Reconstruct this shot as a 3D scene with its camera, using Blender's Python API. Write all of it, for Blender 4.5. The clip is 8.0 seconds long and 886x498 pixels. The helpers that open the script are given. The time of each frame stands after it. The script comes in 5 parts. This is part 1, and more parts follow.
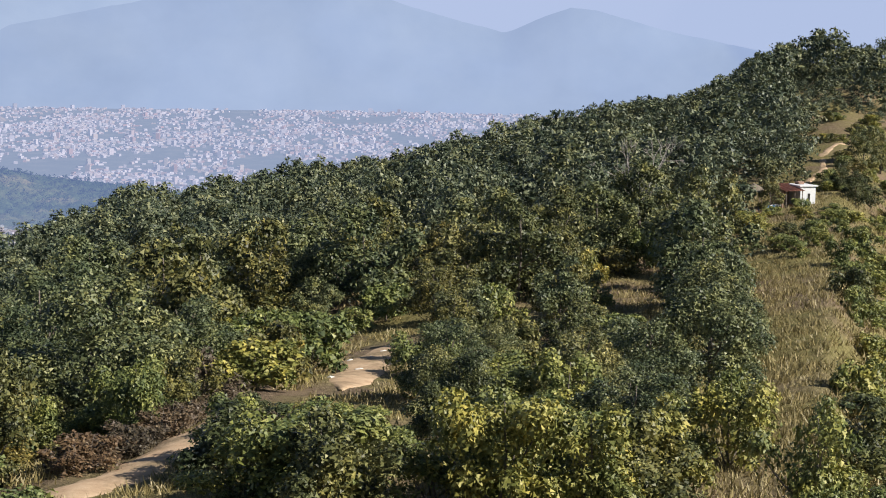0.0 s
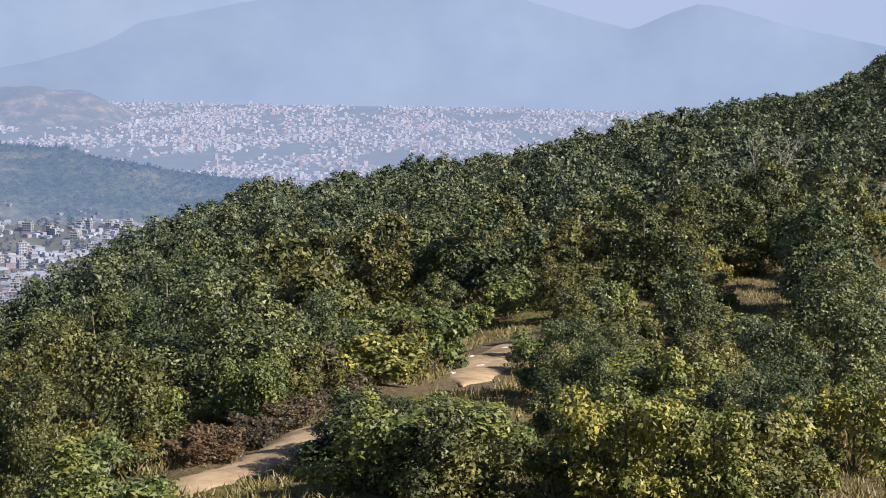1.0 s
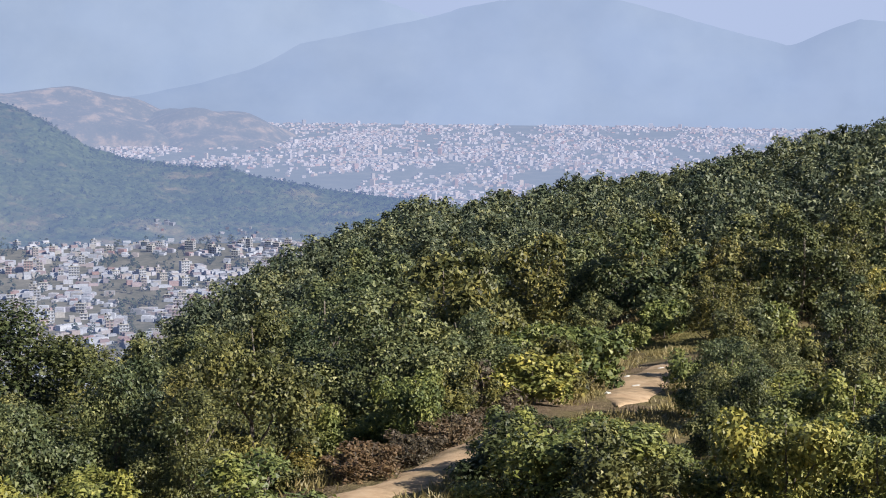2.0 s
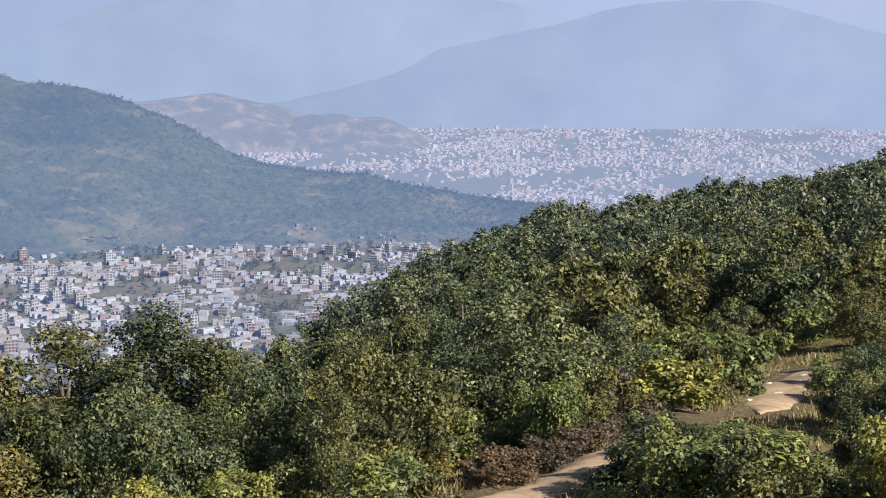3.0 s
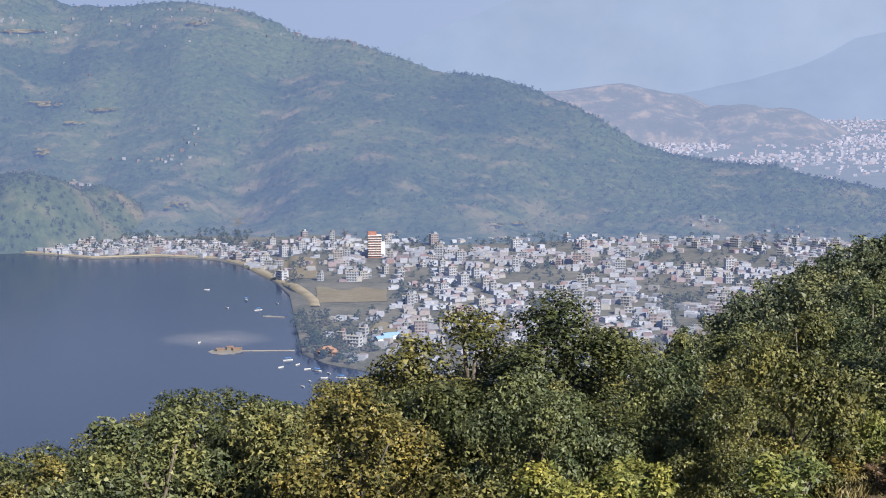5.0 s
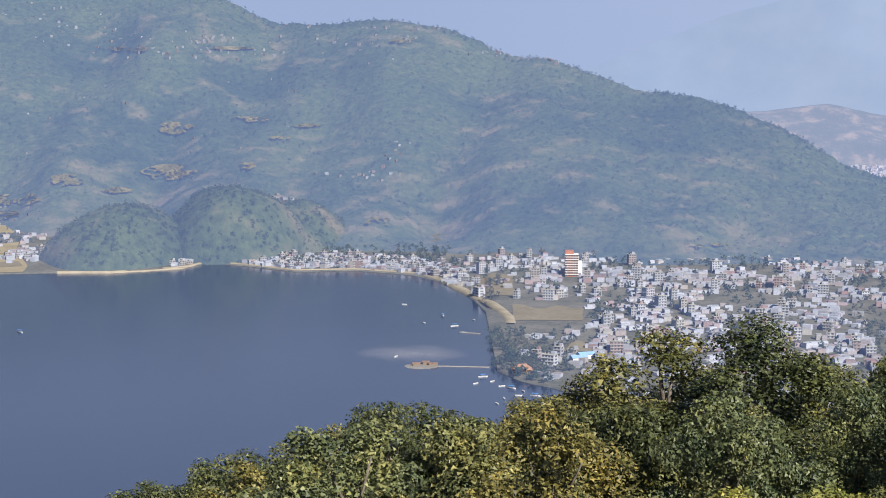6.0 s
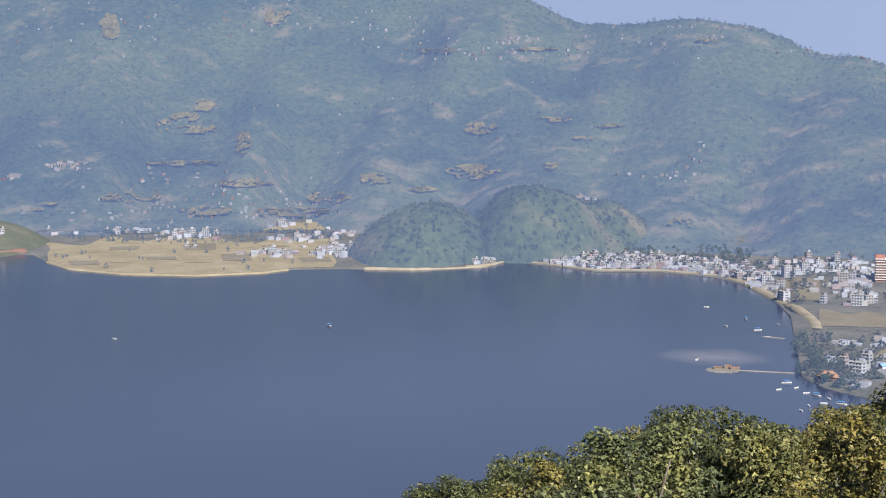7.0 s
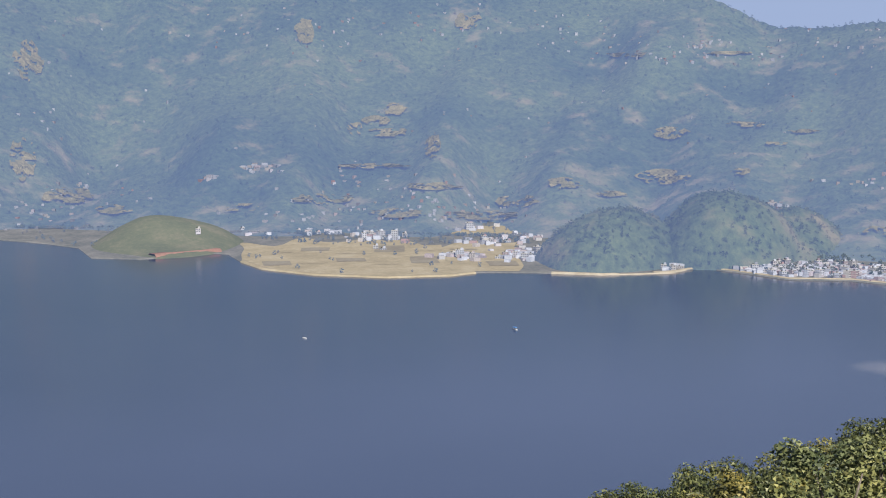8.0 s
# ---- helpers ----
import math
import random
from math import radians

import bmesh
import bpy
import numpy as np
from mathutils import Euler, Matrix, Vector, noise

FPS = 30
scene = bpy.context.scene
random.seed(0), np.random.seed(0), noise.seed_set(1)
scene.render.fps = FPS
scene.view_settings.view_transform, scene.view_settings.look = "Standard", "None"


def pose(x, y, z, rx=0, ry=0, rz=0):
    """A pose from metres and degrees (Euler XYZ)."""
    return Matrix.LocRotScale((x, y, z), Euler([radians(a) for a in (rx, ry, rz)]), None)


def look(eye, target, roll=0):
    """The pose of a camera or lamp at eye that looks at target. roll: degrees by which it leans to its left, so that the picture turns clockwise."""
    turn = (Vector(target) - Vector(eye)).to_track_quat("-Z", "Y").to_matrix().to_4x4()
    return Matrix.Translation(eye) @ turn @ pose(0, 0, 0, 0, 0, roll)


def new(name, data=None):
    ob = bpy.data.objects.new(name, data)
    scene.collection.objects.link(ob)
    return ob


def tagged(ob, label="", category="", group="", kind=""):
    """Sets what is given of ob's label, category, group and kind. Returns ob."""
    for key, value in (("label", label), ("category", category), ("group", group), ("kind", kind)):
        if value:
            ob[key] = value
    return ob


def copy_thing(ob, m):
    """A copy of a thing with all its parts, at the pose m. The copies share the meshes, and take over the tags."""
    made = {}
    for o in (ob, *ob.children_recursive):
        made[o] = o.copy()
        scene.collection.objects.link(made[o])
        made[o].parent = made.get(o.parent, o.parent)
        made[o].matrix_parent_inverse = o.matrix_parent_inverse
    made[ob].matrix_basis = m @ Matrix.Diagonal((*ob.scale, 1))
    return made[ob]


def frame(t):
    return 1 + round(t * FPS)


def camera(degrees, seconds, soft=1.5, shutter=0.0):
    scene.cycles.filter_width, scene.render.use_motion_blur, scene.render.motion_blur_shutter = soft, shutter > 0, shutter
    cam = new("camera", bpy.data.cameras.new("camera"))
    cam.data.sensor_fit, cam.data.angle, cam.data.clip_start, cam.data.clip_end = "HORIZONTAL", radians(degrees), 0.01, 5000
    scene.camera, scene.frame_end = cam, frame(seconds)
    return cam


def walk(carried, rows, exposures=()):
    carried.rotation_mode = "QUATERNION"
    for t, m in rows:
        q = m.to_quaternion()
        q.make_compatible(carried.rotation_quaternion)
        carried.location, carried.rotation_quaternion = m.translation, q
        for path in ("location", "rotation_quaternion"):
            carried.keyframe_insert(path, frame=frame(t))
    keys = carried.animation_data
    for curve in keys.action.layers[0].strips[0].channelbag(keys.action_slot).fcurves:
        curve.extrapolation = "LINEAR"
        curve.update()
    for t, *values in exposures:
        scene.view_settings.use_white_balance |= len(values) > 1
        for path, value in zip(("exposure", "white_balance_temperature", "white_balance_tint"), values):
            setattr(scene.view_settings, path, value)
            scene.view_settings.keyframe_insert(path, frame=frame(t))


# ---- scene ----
# Camera: stands on a hillside above a lake and pans to its left. Rows: seconds, yaw, pitch, roll in degrees.
EYE = 265.0
cam = camera(31.57, 8.0, soft=1.0)
ROWS = [
    (0.0, 0.007, -7.367, 1.212),
    (0.5, 2.167, -7.530, 1.367),
    (1.0, 4.510, -7.580, 1.228),
    (1.5, 7.786, -7.058, 0.916),
    (1.7, 8.836, -6.974, 0.785),
    (2.8, 14.125, -6.998, 0.212),
    (3.0, 15.324, -6.833, 0.066),
    (3.5, 18.965, -6.472, -0.251),
    (4.0, 22.401, -6.939, -0.091),
    (4.5, 26.602, -7.057, 0.022),
    (4.7, 28.107, -7.092, 0.001),
    (5.8, 35.601, -6.836, -0.043),
    (6.0, 37.367, -6.528, 0.206),
    (6.5, 42.968, -6.631, -0.265),
    (7.0, 48.420, -6.526, -0.192),
    (7.5, 52.810, -6.330, -0.106),
    (8.0, 55.301, -6.352, -0.163),
]
walk(cam, [(t, pose(0, 0, EYE, 90 + p, 0, yaw) @ pose(0, 0, 0, 0, 0, r)) for t, yaw, p, r in ROWS])

# ---- light ----
SUN_TO = Vector((0.75, -0.33, 0.61)).normalized()
SUN_EL = math.asin(SUN_TO.z)
SUN_AZ = math.atan2(SUN_TO.x, SUN_TO.y)
world = bpy.data.worlds.new("daylight")
scene.world = world
world.use_nodes = True
wn = world.node_tree
wn.nodes.clear()
sky = wn.nodes.new("ShaderNodeTexSky")
sky.sky_type, sky.sun_disc = "NISHITA", False
sky.sun_elevation, sky.sun_rotation = SUN_EL, SUN_AZ
sky.altitude, sky.air_density, sky.dust_density, sky.ozone_density = 1100, 1.0, 0.3, 4.0
wb = wn.nodes.new("ShaderNodeBackground")
wb.inputs["Strength"].default_value = 0.05
wo = wn.nodes.new("ShaderNodeOutputWorld")
wn.links.new(sky.outputs[0], wb.inputs["Color"])
wn.links.new(wb.outputs[0], wo.inputs["Surface"])
sun = new("sun", bpy.data.lights.new("sun", "SUN"))
sun.data.energy, sun.data.angle, sun.data.color = 5.0, radians(0.6), (1.0, 0.94, 0.85)
sun.matrix_world = look(SUN_TO * 500 + Vector((0, 0, EYE)), (0, 0, EYE))
scene.view_settings.exposure = 0.5

# ---- materials ----
class Mat:
    """A small builder of node materials."""

    def __init__(self, name):
        self.m = bpy.data.materials.new(name)
        self.m.use_nodes = True
        self.t = self.m.node_tree
        self.b = self.t.nodes["Principled BSDF"]
        self.out = self.t.nodes["Material Output"]

    def node(self, kind, links=(), **props):
        n = self.t.nodes.new(kind)
        for k, v in props.items():
            n.inputs[k.replace("_", " ")].default_value = v
        for sock, src in dict(links).items():
            self.t.links.new(src, n.inputs[sock])
        return n

    def coords(self):
        return self.node("ShaderNodeNewGeometry").outputs["Position"]

    def local(self):
        return self.node("ShaderNodeTexCoord").outputs["Object"]

    def noise(self, vec, scale, detail=4.0, rough=0.6):
        n = self.node("ShaderNodeTexNoise", {"Vector": vec}, Scale=scale, Detail=detail, Roughness=rough)
        return n.outputs["Fac"]

    def ramp(self, fac, stops):
        n = self.t.nodes.new("ShaderNodeValToRGB")
        e = n.color_ramp.elements
        while len(e) < len(stops):
            e.new(0.5)
        for el, (p, c) in zip(e, stops):
            el.position, el.color = p, (*c, 1)
        self.t.links.new(fac, n.inputs[0])
        return n.outputs[0]

    def mix(self, fac, a, b, how="MIX"):
        n = self.t.nodes.new("ShaderNodeMix")
        n.data_type, n.blend_type = "RGBA", how
        for i, v in ((0, fac), (6, a), (7, b)):
            if isinstance(v, (int, float)):
                n.inputs[i].default_value = v
            elif isinstance(v, tuple):
                n.inputs[i].default_value = (*v, 1)
            else:
                self.t.links.new(v, n.inputs[i])
        return n.outputs[2]

    def bump(self, height, strength, distance):
        n = self.node("ShaderNodeBump", {"Height": height}, Strength=strength, Distance=distance)
        self.t.links.new(n.outputs[0], self.b.inputs["Normal"])

    def base(self, colour, rough=0.8, spec=0.3, metal=0.0):
        if isinstance(colour, tuple):
            self.b.inputs["Base Color"].default_value = (*colour, 1)
        else:
            self.t.links.new(colour, self.b.inputs["Base Color"])
        self.b.inputs["Roughness"].default_value = rough
        self.b.inputs["Specular IOR Level"].default_value = spec
        self.b.inputs["Metallic"].default_value = metal
        return self.m

    def glow(self, colour, strength):
        self.b.inputs["Emission Color"].default_value = (*colour, 1)
        self.b.inputs["Emission Strength"].default_value = strength


def leaf_material(name, dark, mid, light, trans=0.10, per_object=0.45, patch=0.0):
    k = Mat(name)
    info = k.node("ShaderNodeObjectInfo").outputs["Random"]
    isl = k.node("ShaderNodeNewGeometry").outputs["Random Per Island"]
    col = k.ramp(isl, [(0.0, dark), (0.5, mid), (1.0, light)])
    tint = k.ramp(info, [(0.0, (0.55, 0.68, 0.66)), (0.35, (0.86, 0.96, 0.92)), (0.7, (1.1, 1.1, 0.92)), (0.9, (1.2, 1.14, 0.9)), (1.0, (1.24, 1.1, 0.86))])
    col = k.mix(per_object * 2, col, tint, "MULTIPLY")
    if patch:
        f = k.noise(k.coords(), patch, 2, 0.5)
        col = k.mix(0.9, col, k.ramp(f, [(0.34, (0.48, 0.58, 0.58)), (0.5, (1.0, 1.02, 0.96)), (0.66, (1.42, 1.3, 0.98))]), "MULTIPLY")
    m = k.base(col, 0.5, 0.35)
    tr = k.node("ShaderNodeBsdfTranslucent", {"Color": col})
    ms = k.node("ShaderNodeMixShader", Fac=trans)
    k.t.links.new(k.b.outputs[0], ms.inputs[1])
    k.t.links.new(tr.outputs[0], ms.inputs[2])
    k.t.links.new(ms.outputs[0], k.out.inputs["Surface"])
    return m


LEAF = leaf_material("broad_leaf", (0.034, 0.036, 0.015), (0.115, 0.114, 0.046), (0.25, 0.23, 0.10), patch=0.75)
LEAF_DARK = leaf_material("dark_leaf", (0.040, 0.047, 0.024), (0.140, 0.148, 0.070), (0.29, 0.28, 0.148), patch=0.75)
LEAF_YELLOW = leaf_material("yellow_green_leaf", (0.085, 0.096, 0.030), (0.215, 0.218, 0.070), (0.36, 0.335, 0.13), patch=0.9)
LEAF_DRY = leaf_material("dry_leaf", (0.070, 0.046, 0.032), (0.125, 0.082, 0.055), (0.19, 0.135, 0.085))
LEAF_FAR = leaf_material("far_leaf", (0.036, 0.050, 0.035), (0.108, 0.128, 0.075), (0.22, 0.23, 0.135), per_object=0.0, patch=0.22)
GRASS = leaf_material("dry_grass_blade", (0.15, 0.12, 0.045), (0.27, 0.22, 0.09), (0.42, 0.34, 0.17), per_object=0.0)


def bark_material():
    k = Mat("bark")
    v = k.local()
    f = k.noise(v, 6.0, 6)
    m = k.base(k.ramp(f, [(0.3, (0.09, 0.07, 0.055)), (0.7, (0.24, 0.21, 0.18))]), 0.9, 0.2)
    k.bump(f, 0.6, 0.05)
    return m


BARK = bark_material()
k = Mat("grey_dead_wood")
DEADWOOD = k.base(k.ramp(k.noise(k.local(), 4.0), [(0.3, (0.22, 0.19, 0.17)), (0.7, (0.38, 0.35, 0.32))]), 0.9, 0.2)


def ground_material():
    k = Mat("hillside_soil_and_grass")
    p = k.coords()
    big = k.noise(p, 0.09, 5)
    fine = k.noise(p, 1.7, 6, 0.7)
    grass = k.ramp(fine, [(0.25, (0.09, 0.085, 0.035)), (0.5, (0.19, 0.165, 0.065)), (0.8, (0.30, 0.25, 0.12))])
    soil = k.ramp(fine, [(0.25, (0.12, 0.085, 0.055)), (0.75, (0.27, 0.20, 0.135))])
    col = k.mix(k.ramp(big, [(0.42, (0, 0, 0)), (0.62, (1, 1, 1))]), grass, soil)
    grit = k.ramp(k.noise(p, 7.0, 5, 0.75), [(0.3, (0.55, 0.55, 0.55)), (0.7, (1.3, 1.3, 1.3))])
    m = k.base(k.mix(1.0, col, grit, "MULTIPLY"), 0.95, 0.1)
    k.bump(fine, 0.8, 0.3)
    return m


GROUND = ground_material()
k = Mat("trodden_earth")
p = k.coords()
f = k.noise(p, 1.3, 6, 0.7)
path_tone = k.ramp(f, [(0.25, (0.36, 0.24, 0.15)), (0.5, (0.50, 0.355, 0.23)), (0.8, (0.60, 0.46, 0.32))])
path_turf = k.ramp(k.noise(p, 0.35, 5, 0.7), [(0.47, (0, 0, 0)), (0.62, (0.9, 0.9, 0.9))])
PATH_MAT = k.base(k.mix(path_turf, path_tone, k.ramp(k.noise(p, 5.0, 5, 0.7), [(0.3, (0.16, 0.12, 0.07)), (0.7, (0.34, 0.26, 0.16))])), 0.95, 0.1)
k.bump(f, 0.5, 0.12)

# colours of the haze, given to distant surfaces as emission
HAZE_TINT = (0.28, 0.40, 0.82)
HAZE_TINT_FAR = (0.36, 0.45, 0.69)


def forest_hill_material(name, haze_glow):
    """A far wooded slope with clearings; haze is put in as even blue emission."""
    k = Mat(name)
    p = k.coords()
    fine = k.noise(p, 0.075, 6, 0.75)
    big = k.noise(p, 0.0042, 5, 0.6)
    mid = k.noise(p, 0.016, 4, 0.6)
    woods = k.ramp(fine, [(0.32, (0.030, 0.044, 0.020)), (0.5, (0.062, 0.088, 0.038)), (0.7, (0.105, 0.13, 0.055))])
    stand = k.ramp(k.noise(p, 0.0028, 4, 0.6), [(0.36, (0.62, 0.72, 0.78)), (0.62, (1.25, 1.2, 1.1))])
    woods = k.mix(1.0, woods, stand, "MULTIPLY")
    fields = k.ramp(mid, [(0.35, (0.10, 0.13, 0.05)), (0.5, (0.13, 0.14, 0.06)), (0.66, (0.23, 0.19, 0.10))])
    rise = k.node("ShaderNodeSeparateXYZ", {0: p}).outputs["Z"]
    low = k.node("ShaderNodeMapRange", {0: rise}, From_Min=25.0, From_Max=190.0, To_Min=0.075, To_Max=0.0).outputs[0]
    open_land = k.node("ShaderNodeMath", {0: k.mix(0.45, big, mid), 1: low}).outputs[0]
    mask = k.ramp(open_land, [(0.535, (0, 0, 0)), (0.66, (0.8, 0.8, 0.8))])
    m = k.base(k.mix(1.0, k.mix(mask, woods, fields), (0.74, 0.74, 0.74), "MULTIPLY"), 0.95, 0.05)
    k.glow(HAZE_TINT, haze_glow * 0.71)
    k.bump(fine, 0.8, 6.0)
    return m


# the even glow imitates haze, stronger the farther the trees stand
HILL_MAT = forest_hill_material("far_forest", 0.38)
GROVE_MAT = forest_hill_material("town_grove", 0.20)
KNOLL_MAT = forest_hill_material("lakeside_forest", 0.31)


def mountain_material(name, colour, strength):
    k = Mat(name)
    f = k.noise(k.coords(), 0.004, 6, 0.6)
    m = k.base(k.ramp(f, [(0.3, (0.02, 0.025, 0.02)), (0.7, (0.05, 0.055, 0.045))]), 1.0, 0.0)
    # haze painted as emission, which gives the mountain nearly all its colour
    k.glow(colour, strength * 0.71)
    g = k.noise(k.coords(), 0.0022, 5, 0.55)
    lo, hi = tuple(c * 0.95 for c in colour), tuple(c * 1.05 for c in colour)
    # the painted haze dims to the left, away from the sun's side
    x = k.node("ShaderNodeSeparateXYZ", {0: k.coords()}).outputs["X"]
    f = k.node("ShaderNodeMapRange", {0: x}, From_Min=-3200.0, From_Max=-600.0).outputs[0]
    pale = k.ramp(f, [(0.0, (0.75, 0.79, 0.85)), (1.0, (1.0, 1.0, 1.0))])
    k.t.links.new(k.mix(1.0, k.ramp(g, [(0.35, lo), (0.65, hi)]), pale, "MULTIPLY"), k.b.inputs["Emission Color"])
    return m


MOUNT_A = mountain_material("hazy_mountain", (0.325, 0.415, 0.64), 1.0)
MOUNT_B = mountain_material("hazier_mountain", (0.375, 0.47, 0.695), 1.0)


def valley_material(name, haze_glow, tones, glow=None):
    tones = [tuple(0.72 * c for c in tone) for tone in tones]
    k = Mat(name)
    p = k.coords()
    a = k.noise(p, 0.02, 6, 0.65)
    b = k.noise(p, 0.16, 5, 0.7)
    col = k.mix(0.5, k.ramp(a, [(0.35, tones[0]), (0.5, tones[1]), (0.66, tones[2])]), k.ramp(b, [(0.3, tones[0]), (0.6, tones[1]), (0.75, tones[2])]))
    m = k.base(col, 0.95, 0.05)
    # haze over distant ground, put in as an even emission
    if haze_glow:
        k.glow(glow or HAZE_TINT, haze_glow * 0.71)
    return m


# the number is the painted haze, highest on the far plain and red hill
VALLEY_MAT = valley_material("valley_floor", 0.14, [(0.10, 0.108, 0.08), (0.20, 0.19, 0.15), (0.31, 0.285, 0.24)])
PLAIN_MAT = valley_material("far_plain", 0.66, [(0.03, 0.035, 0.03), (0.05, 0.055, 0.045), (0.11, 0.10, 0.08)], HAZE_TINT_FAR)
SCAR_MAT = valley_material("bare_red_hill", 0.68, [(0.02, 0.025, 0.018), (0.05, 0.045, 0.033), (0.30, 0.20, 0.13)], HAZE_TINT_FAR)
FIELD_MAT = valley_material("ripe_field", 0.10, [(0.31, 0.26, 0.155), (0.43, 0.36, 0.22), (0.54, 0.47, 0.33)])
MEADOW_MAT = valley_material("pasture", 0.10, [(0.11, 0.13, 0.085), (0.16, 0.17, 0.105), (0.25, 0.225, 0.155)])
REDSOIL_MAT = valley_material("red_soil", 0.10, [(0.25, 0.13, 0.09), (0.33, 0.19, 0.14), (0.38, 0.26, 0.20)])


def water_material():
    k = Mat("lake_water")
    p = k.coords()
    w = k.noise(p, 0.35, 3)
    patch = k.noise(p, 0.0022, 3)
    col = k.ramp(patch, [(0.35, (0.026, 0.042, 0.094)), (0.65, (0.033, 0.050, 0.108))])
    # pale silt stirred up round the sandbank
    off = k.node("ShaderNodeVectorMath", {0: p})
    off.inputs[1].default_value = (903, -1135, 0)
    size = k.node("ShaderNodeVectorMath", {0: off.outputs[0]})
    size.operation = "MULTIPLY"
    size.inputs[1].default_value = (0.0095, 0.008, 0)
    dist = k.node("ShaderNodeVectorMath", {0: size.outputs[0]})
    dist.operation = "LENGTH"
    wob = k.node("ShaderNodeMath", {0: dist.outputs["Value"], 1: k.noise(p, 0.012, 5)})
    silt = k.ramp(wob.outputs[0], [(0.45, (0.75, 0.75, 0.75)), (0.95, (0, 0, 0))])
    m = k.base(k.mix(silt, col, (0.23, 0.22, 0.25)), 0.16, 0.5)
    k.b.inputs["IOR"].default_value = 1.33
    k.bump(w, 0.12, 0.3)
    return m


WATER = water_material()


def house_material(name, tones, haze_glow=0.0, rough=0.85, glow=None, single=False):
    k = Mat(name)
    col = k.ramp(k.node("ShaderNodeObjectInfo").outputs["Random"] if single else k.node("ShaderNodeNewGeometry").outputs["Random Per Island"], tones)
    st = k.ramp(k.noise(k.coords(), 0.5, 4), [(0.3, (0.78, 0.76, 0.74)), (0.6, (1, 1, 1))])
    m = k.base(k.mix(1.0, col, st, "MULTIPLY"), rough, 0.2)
    # haze in front of the houses, put in as an even emission
    if haze_glow:
        k.glow(glow or HAZE_TINT, haze_glow * 0.71)
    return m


TONES = [(0.0, (0.62, 0.64, 0.70)), (0.25, (0.48, 0.49, 0.53)), (0.45, (0.72, 0.73, 0.77)), (0.58, (0.46, 0.38, 0.36)), (0.68, (0.60, 0.56, 0.50)), (0.78, (0.33, 0.34, 0.38)), (0.88, (0.44, 0.28, 0.25)), (1.0, (0.70, 0.71, 0.77))]
# haze painted into the walls: tones dimmed and cooled towards blue
TONES = [(p, (c[0] * 0.60, c[1] * 0.62, c[2] * 0.66)) for p, c in TONES]
HOUSE = house_material("painted_plaster", TONES, haze_glow=0.12, single=True)
# the city's own tones are dimmed and its haze glow is strongest
HOUSE_FAR = house_material("distant_house", [(p, (c[0] * 0.70, c[1] * 0.60, c[2] * 0.55)) for p, c in TONES], haze_glow=0.58, glow=HAZE_TINT_FAR)
HOUSE_STUFF = house_material("small_house", TONES, haze_glow=0.12)
k = Mat("window_shade_glass")
WINDOW = k.base((0.13, 0.14, 0.17), 0.2, 0.5)
k = Mat("concrete_slab")
SLAB = k.base(k.ramp(k.noise(k.coords(), 0.4), [(0.3, (0.30, 0.30, 0.30)), (0.7, (0.45, 0.445, 0.44))]), 0.9, 0.2)

# terraces and houses on the ridge carry the haze as emission too
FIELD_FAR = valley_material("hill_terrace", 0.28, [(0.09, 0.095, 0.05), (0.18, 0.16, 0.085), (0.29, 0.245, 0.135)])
HOUSE_HILL = house_material("hill_house", [(p, tuple(x * 0.6 for x in c)) for p, c in TONES], haze_glow=0.15)


def sky_material():
    """Haze that pales towards the sun's side of the sky."""
    k = Mat("pale_sky")
    m = k.base((0.02, 0.02, 0.02), 1.0, 0.0)
    x = k.node("ShaderNodeSeparateXYZ", {0: k.coords()}).outputs["X"]
    f = k.node("ShaderNodeMapRange", {0: x}, From_Min=-3200.0, From_Max=-600.0).outputs[0]
    k.glow((0.4, 0.5, 0.75), 0.71)
    k.t.links.new(k.ramp(f, [(0.0, (0.315, 0.41, 0.64)), (1.0, (0.44, 0.53, 0.765))]), k.b.inputs["Emission Color"])
    return m


SKY_MAT = sky_material()


def plain(name, a, b, scale=2.0, rough=0.85, spec=0.25, metal=0.0, bump=0.0):
    """A surface of two close tones."""
    k = Mat(name)
    f = k.noise(k.local(), scale, 5, 0.65)
    m = k.base(k.ramp(f, [(0.3, a), (0.7, b)]), rough, spec, metal)
    if bump:
        k.bump(f, 0.6, bump)
    return m


WHITEWASH = plain("whitewash", (0.60, 0.61, 0.62), (0.72, 0.72, 0.72), 1.5)
RUST = plain("rusty_iron_sheet", (0.22, 0.09, 0.06), (0.42, 0.23, 0.16), 3.0, 0.7)
TIMBER = plain("weathered_timber", (0.15, 0.12, 0.095), (0.26, 0.215, 0.175), 5.0)
BRICK = plain("mud_brick", (0.24, 0.15, 0.11), (0.34, 0.23, 0.17), 4.0)
STONE = plain("grey_stone", (0.18, 0.17, 0.15), (0.38, 0.35, 0.31), 2.0, 0.9, 0.2, 0, 0.05)
PALE_STONE = plain("pale_stone", (0.55, 0.52, 0.47), (0.75, 0.72, 0.67), 2.0)
THATCH = plain("thatch", (0.13, 0.11, 0.085), (0.25, 0.21, 0.165), 8.0, 0.95, 0.1, 0, 0.05)
BLUE = plain("blue_plastic", (0.06, 0.22, 0.55), (0.10, 0.30, 0.65), 3.0, 0.45)
TEAL = plain("teal_cloth", (0.05, 0.35, 0.42), (0.10, 0.45, 0.50), 3.0, 0.8)
REDPAINT = plain("red_paint", (0.30, 0.14, 0.11), (0.38, 0.19, 0.16), 0.3)
ROOFTILE = plain("red_roof", (0.28, 0.17, 0.14), (0.36, 0.23, 0.19), 0.3)
